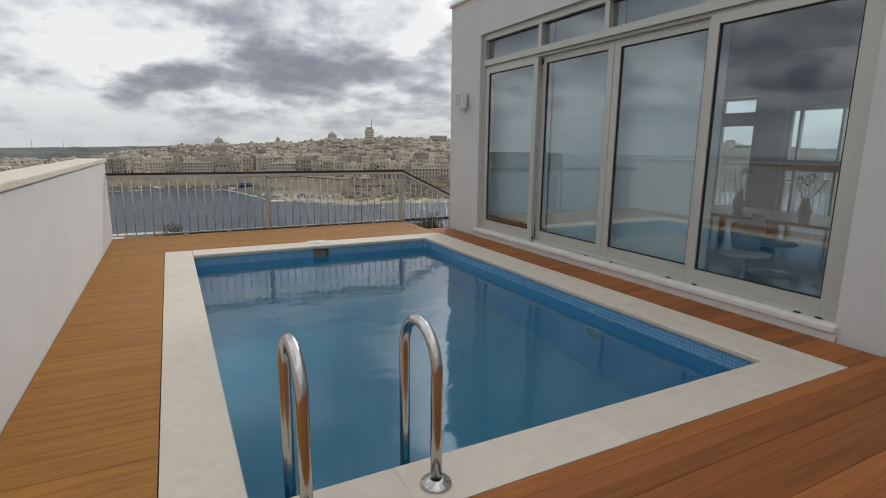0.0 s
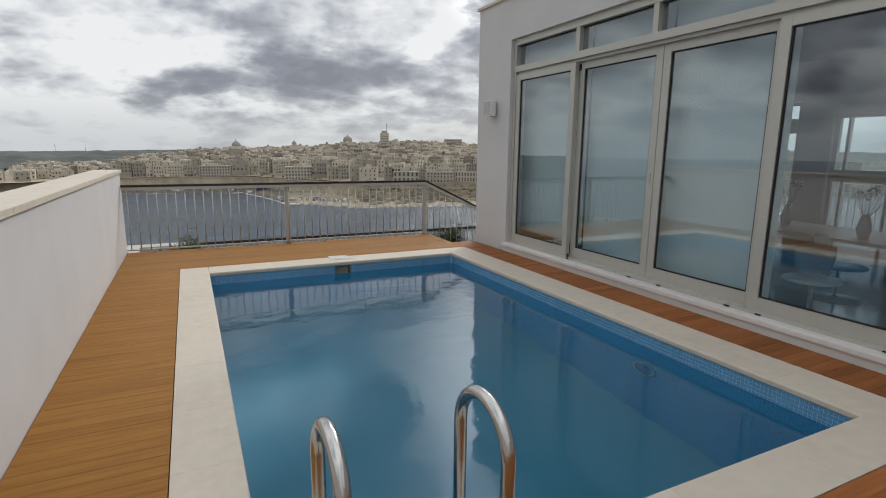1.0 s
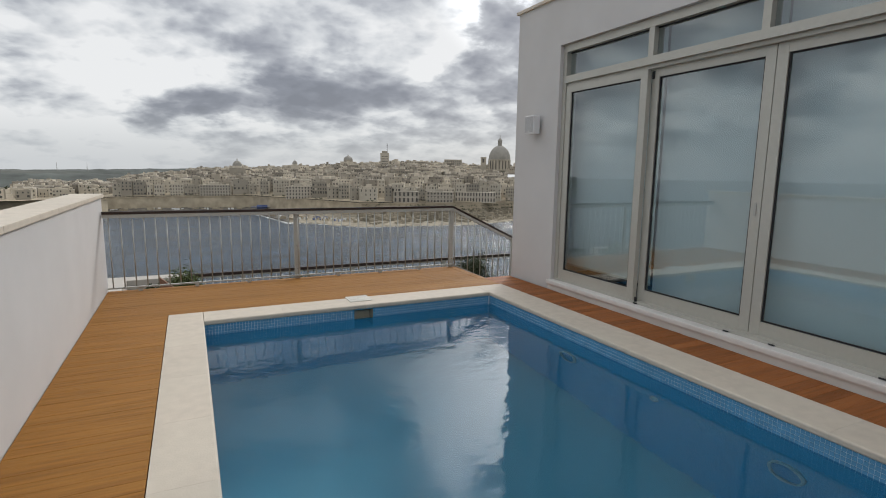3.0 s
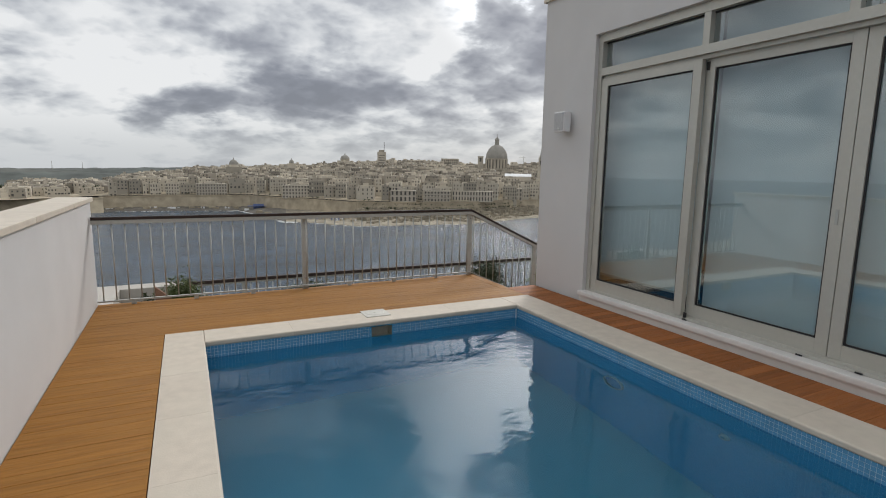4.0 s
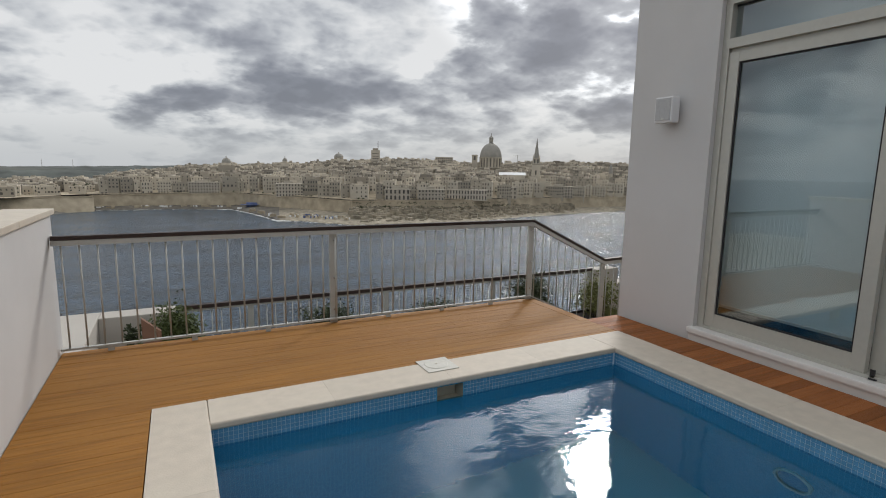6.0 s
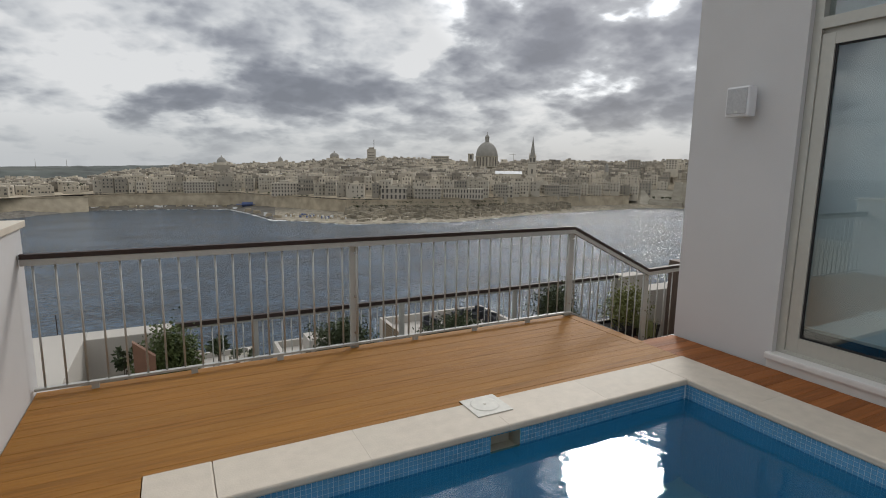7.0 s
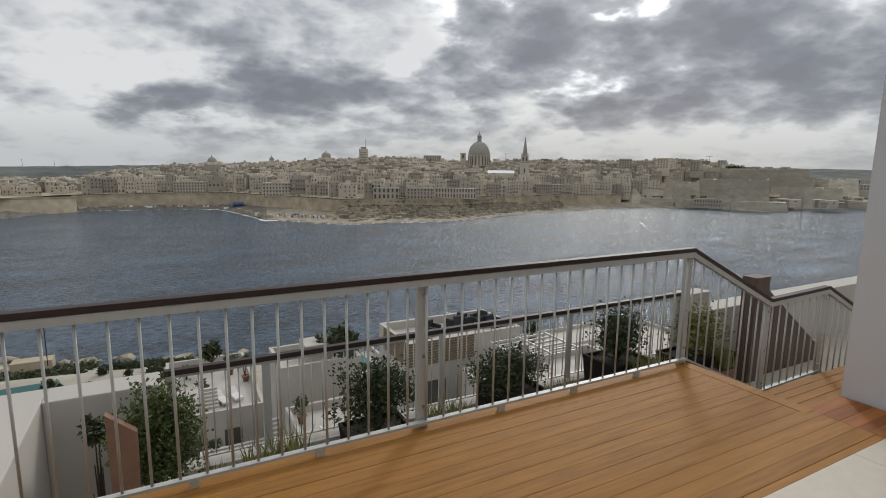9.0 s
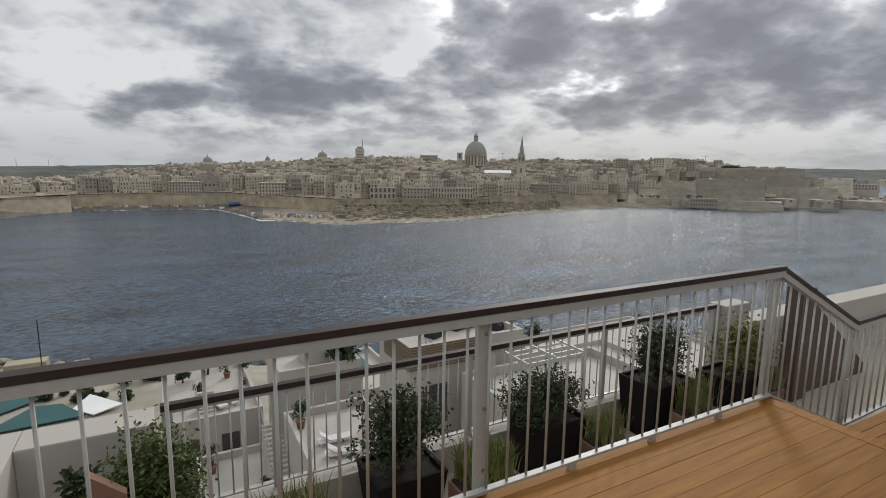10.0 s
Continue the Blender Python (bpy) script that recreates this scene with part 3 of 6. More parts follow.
def window_wall():
    win = thing("window_1", "wide champagne aluminium sliding door set with a transom row", "sliding doors", kind="structure", at=(HOUSE, OY0, OZ0))
    off = Matrix.Translation((-HOUSE, -OY0, -OZ0))

    def p(name, bm, mat, parent=win, label=""):
        bm.transform(off)
        return part(name, bm, mat, parent, label)

    fx0, fx1 = HOUSE + 0.045, HOUSE + 0.175
    # outer frame
    bm = bmesh.new()
    box(bm, fx0, fx1, OY0 + 0.001, OY0 + 0.055, OZ0 + 0.006, OZ1 - 0.001)
    box(bm, fx0, fx1, OY1 - 0.055, OY1 - 0.001, OZ0 + 0.006, OZ1 - 0.001)
    box(bm, fx0, fx1, OY0 + 0.055, OY1 - 0.055, OZ1 - 0.075, OZ1 - 0.001)
    box(bm, fx0, fx1, OY0 + 0.055, OY1 - 0.055, OZ0 + 0.006, OZ0 + 0.03)
    p("window_frame", bm, "frame")
    # transom bar with a stepped lower lip
    bm = bmesh.new()
    box(bm, fx0 - 0.01, fx1, OY0 + 0.055, OY1 - 0.055, 2.275, 2.345)
    box(bm, fx0 + 0.03, fx1, OY0 + 0.055, OY1 - 0.055, 2.245, 2.275)
    p("transom", bm, "frame")
    ys = [OY1 - 0.055, 6.985, 5.95, 4.85, OY0 + 0.055]
    for k in range(3):
        y = ys[k + 1]
        p("mullion", boxed(fx0 + 0.005, fx1, y - 0.03, y + 0.03, 2.345, OZ1 - 0.075), "frame")
    for k in range(4):
        a, c = ys[k + 1] + (0.03 if k < 3 else 0), ys[k] - (0.03 if k else 0)
        g = p("transom_pane", boxed(fx0 + 0.06, fx0 + 0.066, a, c, 2.345, OZ1 - 0.075), "glass", label="reflective clear glass")
        g.visible_shadow = False
        p("glazing_bead", box(boxed(fx0 + 0.05, fx0 + 0.06, a, c, 2.345, 2.357), fx0 + 0.05, fx0 + 0.06, a, c, OZ1 - 0.087, OZ1 - 0.075), "rubber")
    # four sliding leaves on two tracks
    leaves = ((7.005, 8.13, 0), (5.895, 7.01, 1), (4.81, 5.89, 1), (3.695, 4.83, 0))
    for k, (a, c, track) in enumerate(leaves):
        x0 = fx0 + 0.012 + track * 0.062
        x1 = x0 + 0.052
        z0, z1 = OZ0 + 0.03, 2.245
        st, bot, top = 0.08, 0.105, 0.072
        leaf = thing("sliding_leaf", "", ""); leaf.parent = win
        bm = bmesh.new()
        box(bm, x0, x1, a, a + st, z0, z1, 0.004); box(bm, x0, x1, c - st, c, z0, z1, 0.004)
        box(bm, x0 + 0.001, x1 - 0.001, a + st, c - st, z0, z0 + bot); box(bm, x0 + 0.001, x1 - 0.001, a + st, c - st, z1 - top, z1)
        p("leaf_frame", bm, "frame", leaf)
        gy0, gy1, gz0, gz1 = a + st, c - st, z0 + bot, z1 - top
        g = p("pane", boxed(x0 + 0.022, x0 + 0.028, gy0, gy1, gz0, gz1), "glass", leaf, "clear glass reflecting sky and sea")
        g.visible_shadow = False
        bm = bmesh.new(); w = 0.012
        box(bm, x0 + 0.012, x0 + 0.022, gy0, gy1, gz0, gz0 + w); box(bm, x0 + 0.012, x0 + 0.022, gy0, gy1, gz1 - w, gz1)
        box(bm, x0 + 0.012, x0 + 0.022, gy0, gy0 + w, gz0 + w, gz1 - w); box(bm, x0 + 0.012, x0 + 0.022, gy1 - w, gy1, gz0 + w, gz1 - w)
        p("seal", bm, "rubber", leaf, "black rubber seal")
        if k in (1, 2):
            p("latch", boxed(x0 - 0.006, x0, a + 0.03, a + 0.05, 1.02, 1.12, 0.002), "rail_paint", leaf, "slim recessed pull latch")
    for y in (6.95, 6.02, 5.66, 4.98, 4.72, 3.90, 3.76):
        p("drain_cap", boxed(fx0 - 0.012, fx0 - 0.001, y - 0.022, y + 0.022, OZ0 + 0.008, OZ0 + 0.018, 0.002), "rubber", label="small black drain cap")
    for y in (6.99, ):
        p("corner_block", boxed(fx0 + 0.064, fx0 + 0.074, y - 0.012, y + 0.012, 2.16, 2.225), "rubber", label="black stop block")
        p("corner_block", boxed(fx0 + 0.0, fx0 + 0.011, y - 0.045, y - 0.02, OZ0 + 0.02, OZ0 + 0.07), "rubber", label="black stop block")
    return win


window_wall()
for y0, y1, zb in ((7.0, 8.25, 0.25), (5.93, 6.97, 0.16), (4.80, 5.91, 0.16)):
    bl = thing("roller_blind", "pale grey roller blind drawn down behind the glass", "blind", "blinds behind the doors", (HOUSE + 0.275, (y0 + y1) / 2, 2.752))
    w = (y1 - y0) / 2
    bm = bmesh.new(); box(bm, -0.001, 0.001, -w, w, zb - 2.752 + 0.02, -0.02)
    part("cloth", bm, "blind", bl)
    bm = bmesh.new(); box(bm, -0.008, 0.008, -w, w, zb - 2.752, zb - 2.752 + 0.022, 0.004); part("bottom_bar", bm, "frame", bl)
    bm = bmesh.new(); tube(bm, [(0, -w, 0), (0, w, 0)], 0.028); part("roller", bm, "frame", bl)
b = part("low_cabinet", boxed(HOUSE + 0.45, HOUSE + 0.85, 6.95, 7.75, 0.031, 0.33, 0.01), "dark_cloth")
tagged(b, "low charcoal bench seat inside beside the glass", "bench")

# wall speaker
sp = thing("wall_speaker", "small white outdoor loudspeaker with grey grille on the house wall", "loudspeaker", at=(HOUSE, 8.545, 1.855))
part("bracket", boxed(-0.035, -0.001, -0.03, 0.03, -0.04, 0.04), "plastic", sp)
part("housing", boxed(-0.125, -0.035, -0.088, 0.088, -0.105, 0.105, 0.014), "white_shell", sp)
part("grille", boxed(-0.131, -0.124, -0.074, 0.074, -0.085, 0.092, 0.003), "grille", sp, "pale grey perforated grille")
part("badge", boxed(-0.1335, -0.1305, -0.012, 0.012, -0.08, -0.066), "plastic", sp, "small plain badge")

# room seen through the clear leaf
for y0, y1, zb, zt in ((6.25, 7.25, 0.02, 1.92), (7.78, 8.5, 0.12, 2.15)):
    w = thing("window_2" if y0 < 7 else "window_3", "tall room window with a dark crossbar", "window", at=(EX, y0, zb), kind="structure")
    d, h = y1 - y0, zt - zb
    bm = bmesh.new()
    box(bm, 0.08, 0.15, 0.001, 0.06, 0.001, h - 0.001); box(bm, 0.08, 0.15, d - 0.06, d - 0.001, 0.001, h - 0.001)
    box(bm, 0.08, 0.15, 0.06, d - 0.06, h - 0.06, h - 0.001); box(bm, 0.08, 0.15, 0.06, d - 0.06, 0.001, 0.06)
    part("window_frame", bm, "frame", w)
    part("crossbar", boxed(0.07, 0.16, 0.06, d - 0.06, *((0.86, 1.05) if d > 0.9 else (1.52, 1.76))), "frame", w)
    if d > 0.9:
        part("mullion", boxed(0.08, 0.15, 0.17, 0.21, 0.06, h - 0.06), "frame", w)
        part("mullion", boxed(0.08, 0.15, d - 0.21, d - 0.17, 0.06, h - 0.06), "frame", w)
    g = part("pane", boxed(0.11, 0.116, 0.06, d - 0.06, 0.06, h - 0.06), "glass", w); g.visible_shadow = False


# balcony railing outside the room
br = thing("balcony_railing", "thin pale railing of the balcony beyond the room", "railing", at=(EX + 1.0, 6.0, -0.05))
part("handrail", boxed(-0.03, 0.03, 0, 3.0, 0.9, 0.94), "rail_paint", br)
part("bottom_bar", boxed(-0.02, 0.02, 0, 3.0, 0.05, 0.07), "rail_paint", br)
for k in range(28):
    part("baluster", boxed(-0.008, 0.008, 0.1 + k * 0.105, 0.116 + k * 0.105, 0.07, 0.9), "rail_paint", br)
for k in (0.02, 1.5, 2.94):
    part("post", boxed(-0.02, 0.02, k, k + 0.04, 0, 0.9), "rail_paint", br)
b = part("balcony_slab", boxed(EX + WT, EX + 1.15, 5.5, HY, -0.2, -0.05), "plaster"); tagged(b, "concrete balcony slab outside the room", "balcony", kind="structure")


def swivel_chair(at, turn):
    c = thing("swivel_chair", "low white swivel chair with a round seat on a thin stem", "chair", "chairs in the room", at)
    part("pedestal", lathe(bmesh.new(), [(0.0, 0.0), (0.19, 0.0), (0.19, 0.01), (0.05, 0.018), (0.014, 0.035), (0.013, 0.27), (0.06, 0.285)], 28), "white_shell", c, smooth=True)
    part("seat", lathe(bmesh.new(), [(0.0, 0.285), (0.20, 0.288), (0.215, 0.30), (0.20, 0.312), (0.0, 0.306)], 28), "white_shell", c, smooth=True)
    bm = bmesh.new(); rows = []
    for k in range(7):
        t = k / 6
        r, half = 0.17 + 0.035 * t, 0.62 + 0.18 * math.sin(math.pi * t * 0.8)
        rows.append([bm.verts.new((r * math.cos(q), r * math.sin(q), 0.30 + 0.27 * t - 0.03 * t * abs(q))) for q in (half * (j / 5 - 1) for j in range(11))])
    for p, q in zip(rows, rows[1:]):
        for j in range(10):
            bm.faces.new((p[j], p[j + 1], q[j + 1], q[j]))
    bmesh.ops.solidify(bm, geom=bm.faces[:], thickness=0.014)
    part("backrest", bm, "white_shell", c, smooth=True)
    c.rotation_euler = (0, 0, radians(turn))
    return c


swivel_chair((4.75, 4.70, 0.031), 30)
swivel_chair((5.5, 4.9, 0.031), 100)
tb = thing("low_table", "long low dark brown table in the room", "table", at=(7.3, 5.9, 0.031))
part("tabletop", boxed(-0.55, 0.55, -1.2, 1.2, 0.32, 0.36, 0.008), "table_wood", tb)
for sx in (-0.48, 0.48):
    for sy in (-1.1, 1.1):
        part("leg", boxed(sx - 0.035, sx + 0.035, sy - 0.035, sy + 0.035, 0, 0.32), "table_wood", tb)
for k, (x, y) in enumerate(((7.1, 5.5), (7.35, 6.5))):
    va = thing("flower_vase", "pale vase with dark sprigs on the low table", "vase", "vases on the table", (x, y, 0.391))
    part("vase", lathe(bmesh.new(), [(0, 0), (0.05, 0), (0.075, 0.1), (0.05, 0.2), (0.035, 0.24), (0.04, 0.26)], 18), "white_shell", va, smooth=True)
    rng = random.Random(70 + k); bm = bmesh.new()
    branches(bm, rng, (0, 0, 0.2), 0.42, 0.22, 8, 0.004); part("stem", bm, "bark", va)
    rng2 = random.Random(170 + k)
    part("leaves", leaf_mesh(bmesh.new(), rng2, (0, 0, 0.5), (0.16, 0.16, 0.12), 90, 0.035), "leaf", va)
so = thing("sofa", "long low charcoal sofa in the room", "sofa", at=(8.55, 4.2, 0.031))
part("base", boxed(-0.45, 0.45, -1.1, 1.1, 0.0, 0.28, 0.02), "dark_cloth", so)
part("backrest", boxed(0.22, 0.45, -1.1, 1.1, 0.28, 0.75, 0.04), "dark_cloth", so)
for sy in (-0.55, 0.55):
    part("seat_cushion", boxed(-0.45, 0.2, sy - 0.53, sy + 0.53, 0.28, 0.44, 0.04), "dark_cloth", so)


# ---- shrubs ----
def shrub(name, at, radii, count, size, seed, leaf="leaf", label="", base_h=0.3, group="shrubs on the lower terrace"):
    rng = random.Random(seed)
    t = thing(name, label, "shrub", group, at)
    part("trunk", branches(bmesh.new(), rng, (0, 0, 0), base_h + radii[2], min(radii[0], radii[1]) * 0.8, 7, 0.014 * max(1, size * 14)), "bark", t)
    part("crown", leaf_mesh(bmesh.new(), rng, (0, 0, base_h + radii[2]), radii, count, size), leaf, t)
    return t


def planter(at, w, d, h, mat="planter", label="dark tapered square planter filled with soil"):
    t = thing("planter", label, "planter", "planters on the lower terrace", at)
    bm = bmesh.new()
    def ring(k, z): return [bm.verts.new((sx * w / 2 * k, sy * d / 2 * k, z)) for sx, sy in ((-1, -1), (1, -1), (1, 1), (-1, 1))]
    rings = [ring(0.82, 0), ring(1, h), ring(0.9, h), ring(0.88, h - 0.05)]
    bm.faces.new(rings[0][::-1]); bm.faces.new(rings[3])
    for a, b2 in zip(rings, rings[1:]):
        for j in range(4):
            bm.faces.new((a[j], a[(j + 1) % 4], b2[(j + 1) % 4], b2[j]))
    part("pot", bm, mat, t)
    part("soil", boxed(-w * 0.42, w * 0.42, -d * 0.42, d * 0.42, h - 0.045, h - 0.03), "soil", t)
    return t


# ---- lower terrace beyond the railing ----
LZ = -1.44
b = part("lower_terrace_floor", boxed(-0.4, 16, 9.71, 12.0, LZ - 0.14, LZ), "ground"); tagged(b, "pale paved floor of the lower terrace", "floor", kind="structure")
b = part("terrace_kerb", boxed(0.32, 6.6, 11.98, 12.2, LZ - 0.16, -1.16, 0.01), "villa"); tagged(b, "low white kerb wall carrying the lower railing", "kerb", kind="structure")
bm = bmesh.new()
box(bm, -0.95, -0.42, 9.95, 11.98, LZ - 0.2, -0.25, 0.01)
box(bm, -0.42, 0.30, 11.70, 11.98, LZ - 0.2, -0.25, 0.01)
tagged(part("parapet_wall", bm, "villa"), "white rendered parapet wall turning a corner", "parapet", kind="structure")
b = part("garden_wall", boxed(7.125, 16, 12.0, 12.35, LZ - 0.16, -0.60, 0.01), "villa"); tagged(b, "white rendered garden wall beyond the lower railing", "wall", kind="structure")
b = part("planting_bed", boxed(0.35, 6.5, 11.02, 11.36, LZ, -1.25, 0.02), "bark"); tagged(b, "planting bed of bare soil along the kerb", "planting bed", kind="structure")

# lower railing
BAL = bmesh.new(); tube(BAL, [(0, 0, 0), (0, 0, 1)], 0.0065, 6)
bal_mesh = mesh_of("baluster", BAL, "rail_paint", True)


def baluster(parent, x, y, z0, z1):
    o = new("baluster", bal_mesh); o.parent = parent
    o.location, o.scale = (x, y, z0), (1, 1, z1 - z0)


def sloped_bar(bm, a, b, w, h):
    """A flat bar from a to b, w across and h high, upright ends."""
    a, b = Vector(a), Vector(b)
    d = (b - a); n = Vector((-d.y, d.x, 0)).normalized() * w / 2
    v = [bm.verts.new(p) for p in (a - n, a + n, b + n, b - n)] + [bm.verts.new(p + Vector((0, 0, h))) for p in (a - n, a + n, b + n, b - n)]
    for q in ((0, 1, 2, 3), (4, 7, 6, 5), (0, 4, 5, 1), (1, 5, 6, 2), (2, 6, 7, 3), (3, 7, 4, 0)):
        bm.faces.new([v[i] for i in q])
    return bm


lr = thing("lower_railing", "pale grey metal railing with dark timber handrail on the kerb", "railing", at=(0, 0, 0))
LY = 12.08
part("handrail", sloped_bar(bmesh.new(), (0.33, LY, -0.335), (6.62, LY, -0.335), 0.06, 0.045), "rail_wood", lr, "dark timber handrail")
part("top_bar", sloped_bar(bmesh.new(), (0.33, LY, -0.36), (6.62, LY, -0.36), 0.04, 0.024), "rail_paint", lr)
part("bottom_bar", sloped_bar(bmesh.new(), (0.33, LY, -1.12), (6.62, LY, -1.12), 0.03, 0.012), "rail_paint", lr)
for x in (0.37, 1.12, 2.9, 4.65, 6.58):
    part("post", boxed(x - 0.035, x + 0.035, LY - 0.012, LY + 0.012, -1.16, -0.36), "rail_paint", lr)
x = 0.47
while x < 6.55:
    baluster(lr, x, LY, -1.11, -0.36); x += 0.105

# ---- main railing ----
ra = thing("railing", "pale grey metal railing with dark timber handrail stepping down", "railing", at=(0, 0, 0))
RUNS = (((-0.40, 0.85, 0.035), (3.64, 0.85, 0.035)), ((3.64, 0.85, 0.035), (4.66, 0.37, -0.42)), ((4.66, 0.37, -0.42), (5.52, 0.39, -0.40)), ((5.52, 0.39, -0.40), (6.7, -0.15, -0.94)))
for k, (a, b) in enumerate(RUNS):
    y0, y1 = RAIL_Y + 0.02 * (k > 0), RAIL_Y + 0.02 * (k > 0)
    part("handrail", sloped_bar(bmesh.new(), (a[0], y0, a[1] - 0.027), (b[0], y1, b[1] - 0.027), 0.050, 0.027), "rail_wood", ra, "dark timber handrail")
    part("top_bar", sloped_bar(bmesh.new(), (a[0], y0, a[1] - 0.066), (b[0], y1, b[1] - 0.066), 0.042, 0.037), "rail_paint", ra)
    part("bottom_bar", sloped_bar(bmesh.new(), (a[0], y0, a[2]), (b[0], y1, b[2]), 0.032, 0.014), "rail_paint", ra)
    n = max(2, round((b[0] - a[0]) / 0.107))
    for j in range(n):
        t = (j + 0.5) / n
        baluster(ra, a[0] + (b[0] - a[0]) * t, y0, a[2] + (b[2] - a[2]) * t + 0.01, a[1] + (b[1] - a[1]) * t - 0.06)
for x, z0, z1 in ((1.557, -0.001, 0.80), (3.64, -0.001, 0.80), (4.66, -0.72, 0.33), (5.52, -0.72, 0.35)):
    w = 0.032
    po = part("post", boxed(x - w, x + w, RAIL_Y + 0.022, RAIL_Y + 0.05, z0, z1, 0.003), "rail_paint", ra)
    for zz in (z1 - 0.07, z1 - 0.40, z1 - 0.68):
        bm = lathe(bmesh.new(), [(0, 0.008), (0.008, 0.006), (0.010, 0.0)], 10); bm.transform(Matrix.Translation((x + 0.005, RAIL_Y + 0.022, zz)) @ Matrix.Rotation(radians(90), 4, "X"))
        part("bolt", bm, "steel", po)
for x in (-0.1, 0.45, 1.0, 2.05, 2.6, 3.15):
    part("stub", boxed(x - 0.02, x + 0.02, RAIL_Y - 0.012, RAIL_Y + 0.012, -0.001, 0.036), "rail_paint", ra)
b = part("deck_fascia", boxed(WALL_L, 3.70, 9.801, 9.81, -1.28, -0.06), "plaster"); tagged(b, "white edge face below the deck", "fascia", kind="structure")

# ---- pool ----
bm = bmesh.new()
zf, t = -1.45 + 0.03, 0.10
def quad(bm, pts): bm.faces.new([bm.verts.new(p) for p in pts])
PZ = -0.041
quad(bm, (((PX0 - OV), (PY0 - OV), zf), ((PX1 + OV), (PY0 - OV), zf), ((PX1 + OV), (PY1 + OV), zf), ((PX0 - OV), (PY1 + OV), zf)))
quad(bm, (((PX0 - OV), (PY0 - OV), zf), ((PX0 - OV), (PY0 - OV), PZ), ((PX1 + OV), (PY0 - OV), PZ), ((PX1 + OV), (PY0 - OV), zf)))
quad(bm, (((PX1 + OV), (PY0 - OV), zf), ((PX1 + OV), (PY0 - OV), PZ), ((PX1 + OV), (PY1 + OV), PZ), ((PX1 + OV), (PY1 + OV), zf)))
quad(bm, (((PX0 - OV), (PY0 - OV), zf), ((PX0 - OV), (PY1 + OV), zf), ((PX0 - OV), (PY1 + OV), PZ), ((PX0 - OV), (PY0 - OV), PZ)))
# far wall with the skimmer mouth left open
SX0, SX1, SZ0, SZ1 = 1.82, 2.012, -0.16, -0.048
for x0, x1, z0, z1 in (((PX0 - OV), SX0, zf, PZ), (SX1, (PX1 + OV), zf, PZ), (SX0, SX1, zf, SZ0), (SX0, SX1, SZ1, PZ)):
    quad(bm, ((x0, (PY1 + OV), z0), (x1, (PY1 + OV), z0), (x1, (PY1 + OV), z1), (x0, (PY1 + OV), z1)))
bmesh.ops.remove_doubles(bm, verts=bm.verts[:], dist=0.0005)
me = bpy.data.meshes.new("pool_basin"); bm.to_mesh(me); bm.free(); me.materials.append(M["mosaic"]); me.materials.append(M["mosaic_floor"])
for p in me.polygons:
    p.material_index = 1 if abs(p.normal.z) > 0.5 else 0
basin = new("pool_basin", me); tagged(basin, "blue mosaic pool basin", "swimming pool", kind="structure")
bm = bmesh.new(); quad(bm, (((PX0 - OV), (PY0 - OV), 0), ((PX1 + OV), (PY0 - OV), 0), ((PX1 + OV), (PY1 + OV), 0), ((PX0 - OV), (PY1 + OV), 0)))
w = part("pool_water", bm, "pool_water"); w.location = (0, 0, WATER_Z); w.visible_shadow = False
tagged(w, "clear calm blue pool water reflecting the sky", "water", kind="structure")
sk = thing("skimmer", "beige plastic skimmer box set into the pool wall", "skimmer", at=(SX0, (PY1 + OV), SZ0))
bm = bmesh.new()
for q in (((0, 0, 0), (0.2, 0, 0), (0.2, 0.22, 0), (0, 0.22, 0)), ((0, 0.22, 0), (0.2, 0.22, 0), (0.2, 0.22, 0.112), (0, 0.22, 0.112)), ((0, 0, 0), (0, 0.22, 0), (0, 0.22, 0.112), (0, 0, 0.112)),
          ((0.2, 0, 0), (0.2, 0.22, 0), (0.2, 0.22, 0.112), (0.2, 0, 0.112)), ((0, 0, 0.112), (0.2, 0, 0.112), (0.2, 0.22, 0.112), (0, 0.22, 0.112))):
    quad(bm, q)
bmesh.ops.scale(bm, vec=(0.96, 1, 1), verts=bm.verts[:]); part("throat", bm, "beige", sk)
part("flap", boxed(0.005, 0.186, 0.10, 0.106, 0.0, 0.075), "beige", sk)

for y in (6.92, 5.03):
    li = thing("pool_light", "round white underwater pool light with a pale rim", "pool light", "underwater lights", ((PX1 + OV), y, -0.56))
    bm = lathe(bmesh.new(), [(0.085, 0.0), (0.105, 0.0), (0.105, 0.018), (0.098, 0.024), (0.085, 0.02)], 28); bm.transform(Matrix.Rotation(radians(-90), 4, "Y")); part("rim", bm, "plastic", li, smooth=True)
    bm = lathe(bmesh.new(), [(0.0, 0.016), (0.05, 0.014), (0.086, 0.004)], 28); bm.transform(Matrix.Rotation(radians(-90), 4, "Y")); part("lens", bm, "tile", li, "blue-grey lens", smooth=True)
j = thing("pool_inlet", "small round white return nozzle in the pool wall", "nozzle", at=((PX1 + OV), 5.97, -0.50))
bm = lathe(bmesh.new(), [(0.012, 0.02), (0.03, 0.018), (0.038, 0.0)], 18); bm.transform(Matrix.Rotation(radians(-90), 4, "Y")); part("flange", bm, "plastic", j, smooth=True)
dr = thing("pool_drain", "round white slotted drain cover on the pool floor", "drain", at=(1.97, 6.03, zf))
part("rim", lathe(bmesh.new(), [(0.085, 0.0), (0.10, 0.0), (0.10, 0.014), (0.085, 0.014)], 28), "plastic", dr)
